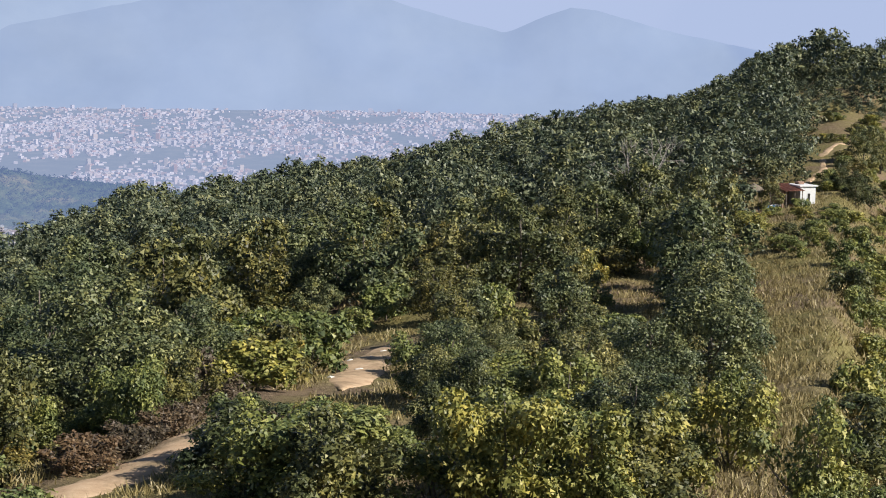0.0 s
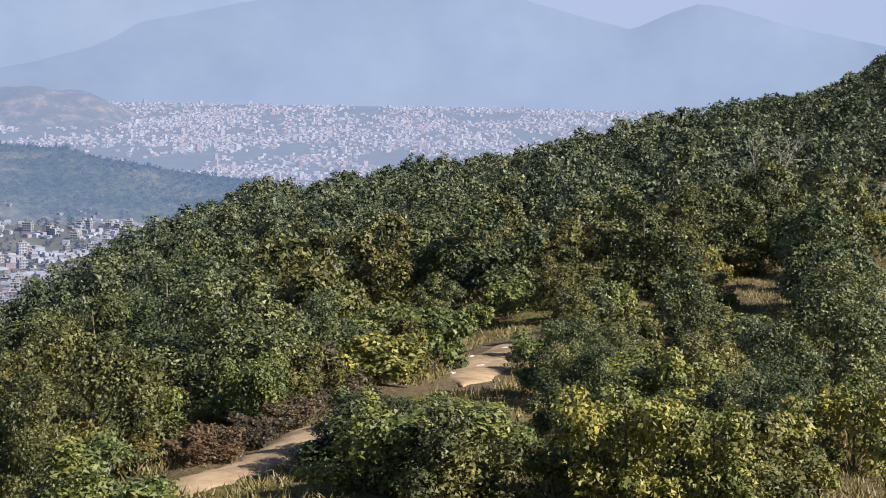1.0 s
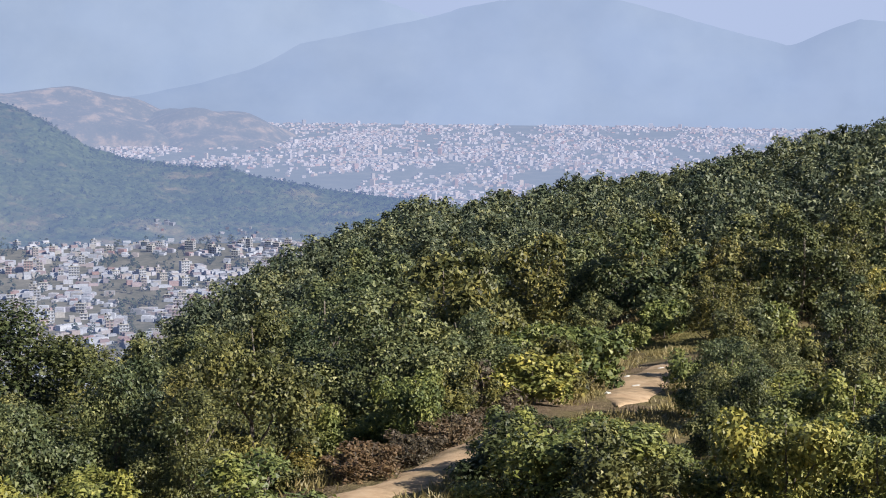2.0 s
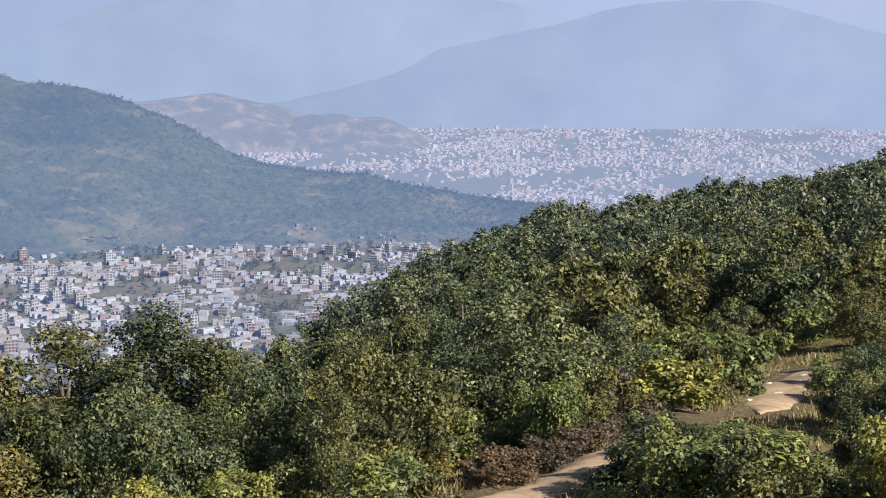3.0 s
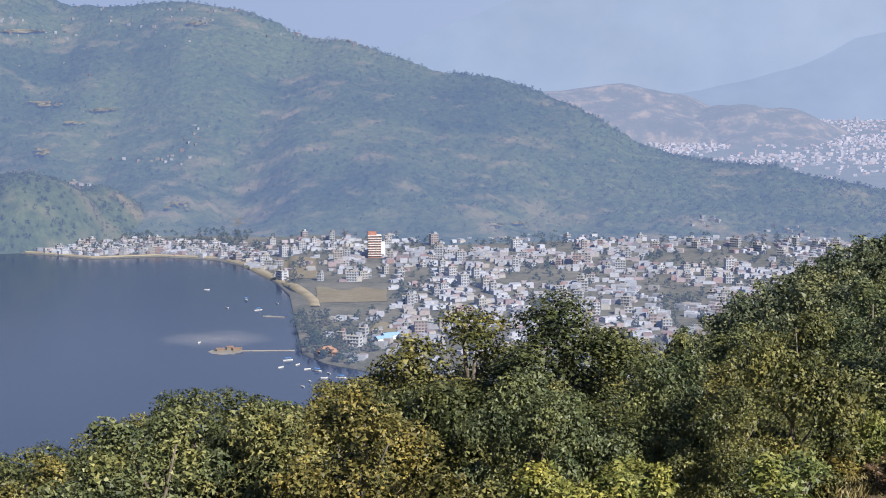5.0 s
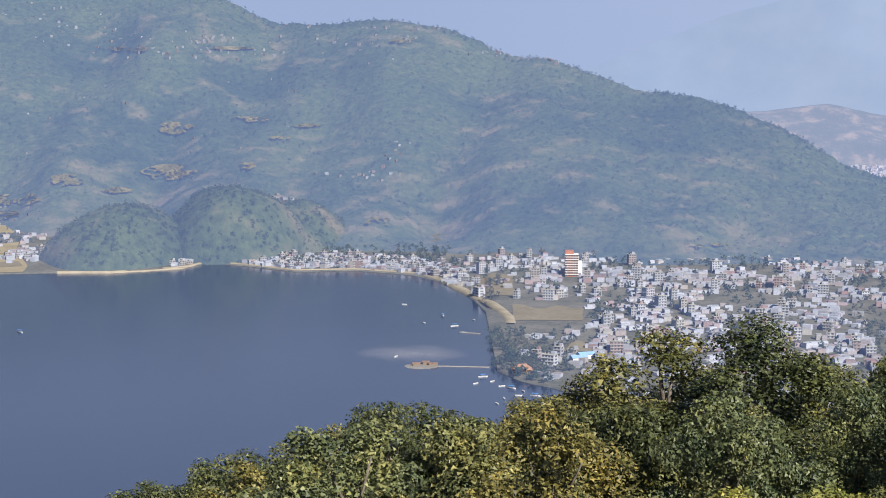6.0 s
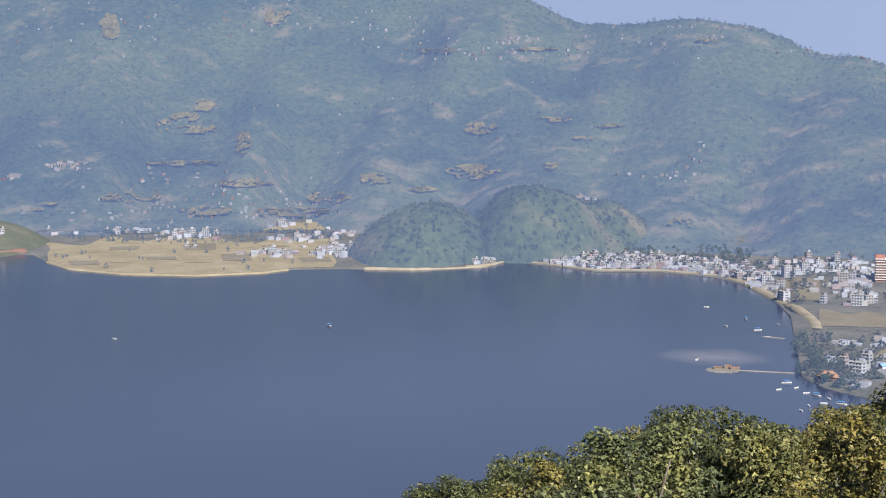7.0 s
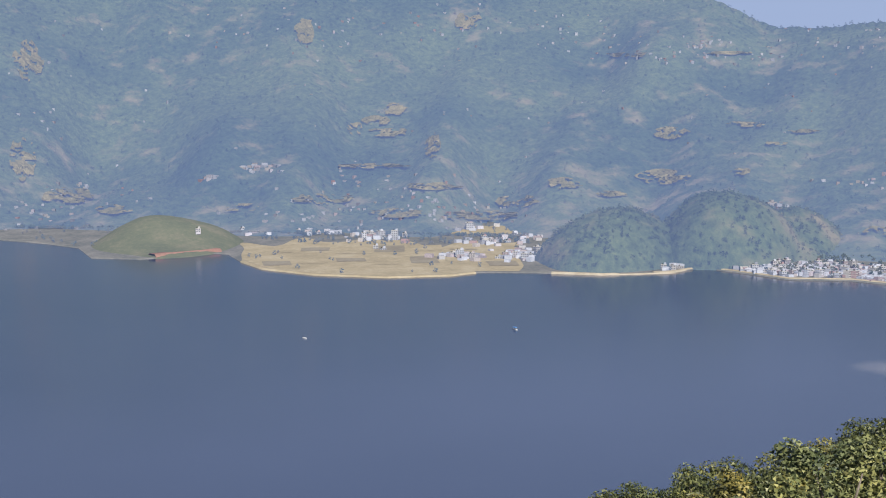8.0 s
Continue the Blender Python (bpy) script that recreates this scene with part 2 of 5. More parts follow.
BLUEROOF = plain("blue_roof_sheet", (0.22, 0.38, 0.62), (0.30, 0.46, 0.70), 0.3, 0.5)
DARK = plain("dark_interior", (0.02, 0.02, 0.02), (0.04, 0.035, 0.03), 2.0)
SANDBANK = plain("wet_brown_sand", (0.20, 0.19, 0.19), (0.29, 0.275, 0.27), 0.08)
GRAVEL = plain("pale_gravel", (0.26, 0.23, 0.185), (0.37, 0.33, 0.27), 0.05)
BOATPAINT = plain("white_boat_paint", (0.70, 0.70, 0.70), (0.80, 0.80, 0.80), 1.0, 0.5)
TANK = plain("black_tank", (0.02, 0.02, 0.025), (0.04, 0.04, 0.045), 1.0, 0.5)
STUBBLE = valley_material("stubble", 0.10, [(0.22, 0.19, 0.13), (0.30, 0.26, 0.18), (0.36, 0.33, 0.25)])

# ---- land ----
# Bearings and height angles of the plan are chart degrees, seen from the eye: one is 0.883 true degrees.
CHART = 0.8834


def polar(az, r, z=0.0):
    a = radians(az * CHART)
    return Vector((-math.sin(a) * r, math.cos(a) * r, z))


def bearing(p):
    return math.degrees(math.atan2(-p.x, p.y)) / CHART


def el_to_z(el, r):
    return EYE + r * math.tan(radians(el)) * CHART


def el_of(z, r):
    return math.degrees(math.atan((z - EYE) / r / CHART))


KNOTS = [0, 30, 45, 65, 95, 165, 230, 300, 400, 650]
PROFILE = {
    -90: [-1.81, -6, -10, -16, -22, -30, -30, -20, -10, -60],
    -40: [-1.81, -12, -18, -26, -34, -40, -38, -20, -4, -40],
    -22: [-1.81, -12.5, -18, -24, -30, -33, -25, -9, -2, -40],
    -16: [-1.81, -12, -14.4, -15.2, -16, -17.2, -13.8, -6, -3, -60],
    -8: [-1.81, -12, -14.2, -16.3, -18.4, -20, -20, -17.5, -20, -90],
    0: [-1.81, -12, -14.0, -16.3, -19.0, -23.5, -27, -27, -41, -170],
    8: [-1.81, -11.8, -13.9, -16, -21.5, -28, -32, -35, -62, -230],
    15: [-1.81, -11.8, -14.5, -18.5, -25, -29, -33, -48, -100, -270],
    22: [-1.81, -12, -15.7, -22, -29, -36, -53, -85, -150, -290],
    30: [-1.81, -12.5, -17, -25, -39, -70, -105, -150, -220, -306],
    55: [-1.81, -12, -20, -29, -48, -88, -125, -170, -235, -306],
    90: [-1.81, -14, -23, -34, -56, -100, -140, -185, -245, -306],
    180: [-1.81, 1, 3, 5, 8, 13, 17, 16, 5, -60],
    317: [-1.81, -6, -10, -16, -22, -30, -30, -20, -10, -60],
}
PAZ = np.array(sorted(PROFILE), float)
PZ = np.array([PROFILE[int(a)] for a in PAZ], float)


def hill_z(az, r):
    """Height of the near hillside, smooth in azimuth and distance."""
    az = (az + 90) % (360 / CHART) - 90
    i = int(np.clip(np.searchsorted(PAZ, az) - 1, 0, len(PAZ) - 2))
    f = (az - PAZ[i]) / (PAZ[i + 1] - PAZ[i])
    f = 0.5 * f + 0.5 * f * f * (3 - 2 * f)
    j = int(np.clip(np.searchsorted(KNOTS, r) - 1, 0, len(KNOTS) - 2))
    g = (r - KNOTS[j]) / (KNOTS[j + 1] - KNOTS[j])
    g = 0.6 * g + 0.4 * g * g * (3 - 2 * g)
    row = PZ[i] * (1 - f) + PZ[i + 1] * f
    z = row[j] * (1 - g) + row[j + 1] * g
    p = polar(az, r)
    n = noise.noise(Vector((p.x * 0.05, p.y * 0.05, 3.0))) * 0.8 + noise.noise(Vector((p.x * 0.3, p.y * 0.3, 9.0))) * 0.2
    return EYE + z * CHART + n * min(1.0, max(0.0, (r - 8) / 40.0))


def grid_mesh(name, pts, nu, nv, material, wrap=False):
    """A mesh from a grid of nu x nv points, row by row."""
    me = bpy.data.meshes.new(name)
    faces = []
    for i in range(nu - (0 if wrap else 1)):
        k2 = (i + 1) % nu
        for j in range(nv - 1):
            faces.append((i * nv + j, i * nv + j + 1, k2 * nv + j + 1, k2 * nv + j))
    me.from_pydata([tuple(p) for p in pts], [], faces)
    me.polygons.foreach_set("use_smooth", [True] * len(me.polygons))
    me.materials.append(material)
    me.update()
    return me


def build_hillside():
    azs = list(np.arange(-32, 62, 0.4)) + list(np.arange(62, 360 / CHART - 33, 6.0))
    rs = [0.0] + list(np.geomspace(4, 700, 250))
    pts = []
    for a in azs:
        for r in rs:
            p = polar(a, r)
            p.z = hill_z(a, r) if r > 0 else EYE - 1.6
            pts.append(p)
    me = grid_mesh("near_hillside", pts, len(azs), len(rs), GROUND, wrap=True)
    return tagged(new("near_hillside", me), "dry grassy hillside with bare soil under forest", "hillside", kind="structure")


build_hillside()

SHORE = [(-40, 900), (12, 1050), (30, 1150), (36, 1250), (37.7, 1298), (38.85, 1318), (40.25, 1378), (40.5, 1523), (40.5, 1600), (40.5, 1700), (41.2, 1830), (42.4, 1950), (43.56, 2016), (45.9, 2062), (48.4, 2055), (50.62, 2124), (52.0, 2159), (53.2, 2100), (56.05, 2069), (58.6, 2088), (61.05, 2092), (62.23, 2056), (65.05, 2041), (67.87, 2074), (69.97, 2143), (71.12, 2254), (71.6, 2358), (75.0, 2294), (77.0, 2326), (77.4, 2464), (78.8, 2550), (80.6, 2633), (84, 2750), (110, 3100)]
SA = np.maximum.accumulate(np.array([s[0] for s in SHORE], float))
SR = np.array([s[1] for s in SHORE], float)


def shore_r(az):
    return float(np.interp(az, SA, SR))


def plain_start(az):
    """Where the far plain begins: behind the wooded ridge, or at once where there is none."""
    return 2190.0 if az < 9.5 else float(np.interp(az, [10, 20, 26, 32, 38], [2480, 2700, 2900, 3150, 3450]))


def land_z(az, r):
    """Height of the valley floor and of the far plain."""
    d = max(0.0, r - shore_r(az))
    z = 1.2 + 0.012 * min(d, 900)
    start = plain_start(az)
    far = np.clip((r - start) / (4900 - start), 0, 1) * np.clip((34 - az) / 4, 0, 1)
    return z + 69 * far


def build_valley():
    azs = list(np.arange(-60, 110, 0.5))
    pts, nv = [], 70
    for a in azs:
        s = shore_r(a)
        for r in [s - 25, s - 2] + list(np.linspace(s, s + 60, 6)) + list(np.linspace(s + 90, 4960, nv - 8)):
            p = polar(a, r)
            p.z = land_z(a, r) if r >= s else (-3.0 if r < s - 10 else -0.3)
            pts.append(p)
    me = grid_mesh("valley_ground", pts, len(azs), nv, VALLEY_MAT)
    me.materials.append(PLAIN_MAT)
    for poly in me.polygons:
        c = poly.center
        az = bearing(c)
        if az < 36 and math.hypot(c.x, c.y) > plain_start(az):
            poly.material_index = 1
    return tagged(new("ground", me), "flat green and tan valley floor beyond the lake", "ground", kind="structure")


build_valley()


def build_lake():
    bm = bmesh.new()
    bmesh.ops.create_circle(bm, cap_ends=True, radius=4900, segments=96)
    me = bpy.data.meshes.new("water")
    bm.to_mesh(me)
    bm.free()
    me.materials.append(WATER)
    return tagged(new("water", me), "calm blue lake water below the hill", "lake", kind="structure")


build_lake()

RIDGE_EL = [(10, -6.3), (13.5, -5.87), (15.9, -5.6), (19.07, -5.08), (20.4, -4.64), (22.3, -4.54), (24.4, -4.32), (26, -3.8), (28.5, -2.4), (30.7, -1.44), (32.1, -1.09), (34.4, -0.86), (36.8, 0.05), (38, 0.51), (39.5, 0.62), (40.3, 0.87), (40.85, 1.19), (42.2, 1.66), (44.7, 1.91), (47, 1.72), (49.1, 1.87), (50, 2.2), (51, 2.65), (52, 3.05), (56, 3.25), (64, 4.3), (80, 5.8), (110, 6.3)]
BASE_R = [(10, 2130), (25, 2108), (34, 2050), (39, 2170), (44, 2240), (48, 2270), (50.5, 2340), (54, 2520), (59, 2470), (62, 2480), (67, 2500), (70, 2530), (74, 2620), (80, 2760), (110, 3150)]
RIDGE_R = [(10, 2480), (20, 2700), (26, 2900), (32, 3150), (38, 3450), (44, 3650), (50, 3850), (56, 4050), (80, 4300), (110, 4400)]


def table(rows, x):
    return float(np.interp(x, [r[0] for r in rows], [r[1] for r in rows]))


def far_hill_point(az, s):
    """A point of the wooded ridge beyond the town: s runs from its foot (0) to its crest (1) and down behind (to 1.25)."""
    rb, rr = table(BASE_R, az), table(RIDGE_R, az)
    r = rb + (rr - rb) * s
    zb = land_z(az, rb) - 1.0
    zr = el_to_z(table(RIDGE_EL, az), rr)
    h = s ** (1 + 0.35 * min(1.0, max(0.0, (az - 50) / 6))) * (0.75 + 0.25 * s) if s <= 1 else 1 - (s - 1) * 2.2
    p = polar(az, r)
    env = max(0.0, min(1.0, s * 6)) * max(0.0, 1 - max(0.0, s - 0.75) * 3.2)
    spur = noise.noise(Vector((az * 0.22 + s * 0.9, s * 1.3, 1.0))) * 95 + noise.noise(Vector((az * 0.45 + s * 1.1, s * 3.5, 5.0))) * 30
    canopy = abs(noise.noise(Vector((p.x * 0.055, p.y * 0.055, 2.0)))) * 9 + noise.noise(Vector((p.x * 0.17, p.y * 0.17, 4.0))) * 3
    p.z = zb + (zr - zb) * h + spur * env * (zr - zb) / 500 + canopy * min(1, s * 8)
    return p


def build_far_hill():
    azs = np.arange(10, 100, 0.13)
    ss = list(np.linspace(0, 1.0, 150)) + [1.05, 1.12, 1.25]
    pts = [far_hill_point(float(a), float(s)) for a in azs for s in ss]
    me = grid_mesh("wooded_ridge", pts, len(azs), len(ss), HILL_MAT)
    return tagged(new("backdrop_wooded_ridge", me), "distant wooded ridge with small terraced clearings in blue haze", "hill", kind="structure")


build_far_hill()


def mound(name, label, az, r, half_w, half_d, el, material, seed, rough=5.0, n=90, power=0.85, wave=0.5):
    """A rounded hill standing on the valley floor."""
    zc = el_to_z(el, r)
    pts = []
    for i in range(n):
        for j in range(n):
            u, v = 2 * i / (n - 1) - 1, 2 * j / (n - 1) - 1
            a, rr = az + u * half_w * 1.5, r + v * half_d * 1.5
            p = polar(a, rr)
            wob = 1 + 0.6 * noise.noise(Vector((p.x * 0.006, p.y * 0.006, seed + 5)))
            q = max(0.0, 1 - ((u * 1.5) ** 2 + (v * 1.5) ** 2) * wob) ** power
            w = noise.noise(Vector((p.x * 0.008, p.y * 0.008, seed))) * wave + 1
            can = abs(noise.noise(Vector((p.x * 0.06, p.y * 0.06, seed + 2)))) * rough * min(1, q * 8)
            p.z = -4 + (zc + 4) * q * w * 0.9 + can
            pts.append(p)
    me = grid_mesh(name, pts, n, n, material)
    if material is KNOLL_MAT:
        KNOLL_SPOTS.extend(p for p in pts if p.z > 4)
    return tagged(new(name, me), label, "hill", kind="structure")


KNOLL_SPOTS = []
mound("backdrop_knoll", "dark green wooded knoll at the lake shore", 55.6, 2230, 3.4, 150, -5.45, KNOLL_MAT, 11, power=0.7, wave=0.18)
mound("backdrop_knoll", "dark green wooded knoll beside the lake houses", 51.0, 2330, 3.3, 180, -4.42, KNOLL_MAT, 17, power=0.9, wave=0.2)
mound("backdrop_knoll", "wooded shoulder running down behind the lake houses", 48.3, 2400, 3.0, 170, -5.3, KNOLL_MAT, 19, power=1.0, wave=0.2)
mound("backdrop_pasture_hill", "smooth green grassy hill above the lake shore", 74.1, 2490, 3.4, 150, -5.6, MEADOW_MAT, 23, rough=1.5, n=50, power=1.25, wave=0.15)
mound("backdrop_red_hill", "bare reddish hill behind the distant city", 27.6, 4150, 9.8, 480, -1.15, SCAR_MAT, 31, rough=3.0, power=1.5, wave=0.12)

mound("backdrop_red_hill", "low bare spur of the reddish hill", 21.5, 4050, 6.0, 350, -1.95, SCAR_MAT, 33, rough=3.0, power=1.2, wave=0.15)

MOUNT_A_EL = [(-45, -0.4), (-20, -0.5), (-12.4, 0.14), (-9.3, 0.73), (-6.1, 1.56), (-5, 1.7), (-2.3, 0.6), (0.8, 1.38), (2.2, 1.8), (4.5, 2.38), (7, 2.5), (9.5, 2.3), (11, 2.0), (12.3, 1.6), (16, 0.8), (20, 0.0), (26, -1.2), (40, -2.5)]
MOUNT_B_EL = [(-45, 0.3), (-14, -0.5), (0, 0.4), (9, 1.3), (12.3, 1.65), (14.1, 2.25), (16.9, 2.86), (20, 3.3), (24, 3.4), (28, 3.0), (31, 2.2), (33, 1.4), (36, 0.2), (38, -0.5), (60, -2)]


def mountain(name, label, els, r, material, seed):
    azs = np.arange(els[0][0], els[-1][0] + 0.1, 0.2)
    pts, nv = [], 24
    for a in azs:
        top = table(els, a) + noise.noise(Vector((a * 0.9, seed, 0))) * 0.05 + noise.noise(Vector((a * 4, seed, 0))) * 0.02
        for j in range(nv):
            f = j / (nv - 1)
            rr = r - 300 * (1 - f) + 5 * noise.noise(Vector((a * 0.5, f * 3, seed)))
            p = polar(a, rr)
            p.z = 60 + (el_to_z(top, r) - 60) * f ** 1.1
            pts.append(p)
    me = grid_mesh(name, pts, len(azs), nv, material)
    return tagged(new(name, me), label, "mountain", kind="structure")


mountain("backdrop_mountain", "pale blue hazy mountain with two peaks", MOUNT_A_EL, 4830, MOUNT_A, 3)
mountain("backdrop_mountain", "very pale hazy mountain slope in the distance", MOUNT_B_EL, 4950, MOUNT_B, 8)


def build_sky_backdrop():
    azs = np.arange(-70, 125, 2.0)
    pts = [polar(float(a), 4985, z) for a in azs for z in (-20, 200, 800, 2400)]
    me = grid_mesh("backdrop_sky", pts, len(azs), 4, SKY_MAT)
    tagged(new("backdrop_sky", me), "pale hazy blue sky above the mountains", "sky", kind="structure")


build_sky_backdrop()

# ---- trees ----
RNG = np.random.default_rng(7)


def quads_mesh(name, quads, material):
    """A mesh of loose leaves from an (n, corners, 3) array."""
    n, c = quads.shape[:2]
    me = bpy.data.meshes.new(name)
    me.vertices.add(n * c)
    me.vertices.foreach_set("co", np.ascontiguousarray(quads, np.float32).ravel())
    me.loops.add(n * c)
    me.loops.foreach_set("vertex_index", np.arange(n * c, dtype=np.int32))
    me.polygons.add(n)
    me.polygons.foreach_set("loop_start", np.arange(0, n * c, c, dtype=np.int32))
    me.polygons.foreach_set("loop_total", np.full(n, c, np.int32))
    me.materials.append(material)
    me.update(calc_edges=True)
    return me


def unit(v):
    return v / np.maximum(np.linalg.norm(v, axis=-1, keepdims=True), 1e-6)


def leaves(centres, radii, count, size, rng, squash=0.8):
    """Pointed leaves spread over the outsides of many clumps."""
    pick = rng.choice(len(centres), count, p=radii ** 2 / (radii ** 2).sum())
    d = unit(rng.normal(size=(count, 3)) + np.array([0, 0, 0.75]))
    pos = centres[pick] + d * (radii[pick] * rng.uniform(0.68, 1.06, count) ** 0.8)[:, None] * np.array([1, 1, squash])
    nor = unit(d * 0.75 + rng.normal(size=(count, 3)) * 0.55 + np.array([0, 0, 0.4]))
    t = unit(np.cross(nor, rng.normal(size=(count, 3))))
    b = np.cross(nor, t)
    ln = (size * rng.uniform(0.6, 1.4, count))[:, None]
    w = ln * 0.42
    return np.stack([pos - t * ln * 0.4 + b * w, pos - t * ln * 0.4 - b * w, pos + t * ln * 0.75], 1)


def foliage(cs, rs, count, size, rng):
    """Outer leaves over a shaded mass of larger inner sprays."""
    outer = leaves(cs, rs, count, size, rng)
    inner = leaves(cs - np.array([0, 0, 0.05]), rs * 0.72, count // 3, size * 1.5, rng, 0.8)
    return np.concatenate([outer, inner])


def tube(bm, pts, radii, seg=6):
    rings = []
    for i, p in enumerate(pts):
        d = (pts[min(i + 1, len(pts) - 1)] - pts[max(i - 1, 0)]).normalized()
        side = d.orthogonal().normalized()
        up = d.cross(side)
        rings.append([bm.verts.new(p + (side * math.cos(2 * math.pi * k / seg) + up * math.sin(2 * math.pi * k / seg)) * radii[i]) for k in range(seg)])
    for a, b in zip(rings, rings[1:]):
        for k in range(seg):
            bm.faces.new((a[k], a[(k + 1) % seg], b[(k + 1) % seg], b[k]))
    bm.faces.new(rings[-1])
    bm.faces.new(list(reversed(rings[0])))


def bm_mesh(name, bm, material, smooth=False):
    me = bpy.data.meshes.new(name)
    bmesh.ops.recalc_face_normals(bm, faces=bm.faces)
    bm.to_mesh(me)
    bm.free()
    if smooth:
        me.polygons.foreach_set("use_smooth", [True] * len(me.polygons))
    me.materials.append(material)
    return me


def part(name, bm, material, parent, label="", smooth=False):
    """One mesh object under a thing or under a part."""
    me = bm if isinstance(bm, bpy.types.Mesh) else bm_mesh(name, bm, material, smooth)
    ob = new(name, me)
    ob.parent = parent
    if label:
        tagged(ob, label)
    return ob


def crown_shape(h, width, low, rng, clumps):
    """Clump centres and sizes: boughs set round a dome, each a heap of leaf clumps with gaps between."""
    cs, rs = [], []
    boughs = max(5, clumps // 4)
    turn = rng.uniform(0, 6.28)
    for b in range(boughs):
        f = (b + rng.uniform(0.2, 0.9)) / boughs
        prof = math.sqrt(max(0.0, 1 - (1.75 * (f - 0.42)) ** 2)) if f > 0.42 else 0.78 + 0.22 * f / 0.42
        a = turn + b * 2.4 + rng.normal() * 0.35
        big = width * rng.uniform(0.15, 0.24)
        rad = max(0.0, width / 2 * prof * rng.uniform(0.72, 1.12) - big * 0.6)
        mid = np.array([math.cos(a) * rad, math.sin(a) * rad, low + (h - low) * f - big * 0.55 * f])
        for _ in range(5):
            d = unit(rng.normal(size=3) + np.array([math.cos(a) * 0.5, math.sin(a) * 0.5, 0.35]))
            cs.append(mid + d * big * rng.uniform(0.45, 1.0) * np.array([1, 1, 0.85]))
            rs.append(big * rng.uniform(0.42, 0.72))
        cs.append(mid)
        rs.append(big * 0.8)
    for _ in range(boughs // 2):
        cs.append(np.array([rng.normal() * width * 0.1, rng.normal() * width * 0.1, low + (h - low) * rng.uniform(0.15, 0.75)]))
        rs.append(width * 0.24)
    return np.array(cs), np.array(rs)


def make_tree(kind, h, width, low, count, size, mat, seed, label, clumps=44, limbs=9):
    """A tree at the origin: tapered trunk with limbs, and a crown of many leaves."""
    rng = np.random.default_rng(seed)
    root = new(kind)
    root.empty_display_size = 0.2
    cs, rs = crown_shape(h, width, low, rng, clumps)
    bm = bmesh.new()
    lean = Vector((rng.normal() * 0.04, rng.normal() * 0.04, 0)) * h
    stem = [Vector((0, 0, -1.5)) + lean * f ** 2 + Vector((rng.normal() * 0.05, rng.normal() * 0.05, (h * 0.9 + 1.5) * f)) for f in np.linspace(0, 1, 8)]
    tr = 0.018 * h + 0.03
    tube(bm, stem, [tr * (1.1 - 0.95 * f) for f in np.linspace(0, 1, 8)], 7)
    for c in cs[rng.choice(len(cs), limbs, replace=False)]:
        c = Vector(c)
        z0 = max(low * 0.5, c.z - width * 0.35)
        s = lean * (z0 / h) ** 2 + Vector((0, 0, z0))
        tube(bm, [s, s.lerp(c, 0.5) + Vector((0, 0, -0.04 * h)), c], [tr * 0.45, tr * 0.3, tr * 0.1], 5)
    part("trunk", bm, BARK, root, smooth=True)
    part("crown", quads_mesh("crown", foliage(cs, rs, count, size, rng), mat), None, root)
    tagged(root, label, "bush" if "bush" in kind else "tree")
    return root


PATH = [(30, 36.5), (21, 40.5), (15.9, 43.3), (12.9, 46), (10.8, 50), (9.4, 57), (6.5, 61), (4.2, 65), (3.3, 74), (1.9, 86), (-2.6, 93), (-6.4, 102), (-8.6, 116), (-11.5, 137), (-13.2, 158)]
SILHOUETTE = [(-24, 1.6), (-17.3, 0.8), (-16.6, 0.0), (-15.6, 1.05), (-14.5, 0.65), (-14.1, 0.2), (-13.0, 0.05), (-11.9, -0.83), (-10.8, -1.42), (-9.5, -2.0), (-7.4, -2.15), (-5.9, -2.5), (-4.0, -2.92), (-1.9, -3.25), (0.15, -3.85), (2.0, -4.6), (6.0, -4.93), (8.0, -5.42), (10.5, -5.7), (13.2, -6.1), (15.8, -7.25), (18.1, -8.05), (20.3, -9.0), (22.5, -10.2), (23.8, -11.2), (25.5, -11.75), (27.0, -11.1), (27.9, -10.4), (29.25, -9.8), (30.2, -11.4), (31.0, -12.6), (31.7, -11.7), (33.1, -10.4), (34.5, -11.4), (36.8, -12.7), (38.2, -13.4), (39.0, -14.6), (40.6, -14.36), (42.3, -13.7), (44.2, -13.5), (45.2, -13.7), (47.1, -14.9), (49.3, -15.75), (50.9, -15.4), (52.6, -16.4), (53.9, -17.0), (54.8, -16.55), (56.0, -17.5), (57.5, -18.8), (70, -22)]
# open ground that stays clear of trees: azimuth from, to, distance from, to
CLEAR = [(-26, -15.5, 35, 150), (9.6, 17.5, 42, 57), (0.8, 7.0, 60, 92), (-17.2, -12.3, 35, 140), (-12.3, -9.5, 40, 60), (-9.4, -7.0, 98, 118), (-20, -11.6, 138, 180), (-20, -15.1, 180, 262)]
path_xy = [polar(a, r) for a, r in PATH]


def path_distance(p):
    best = 1e9
    for a, b in zip(path_xy, path_xy[1:]):
        d = b - a
        f = max(0.0, min(1.0, (p - a).dot(d) / d.length_squared))
        best = min(best, (p - (a + d * f)).length)
    return best


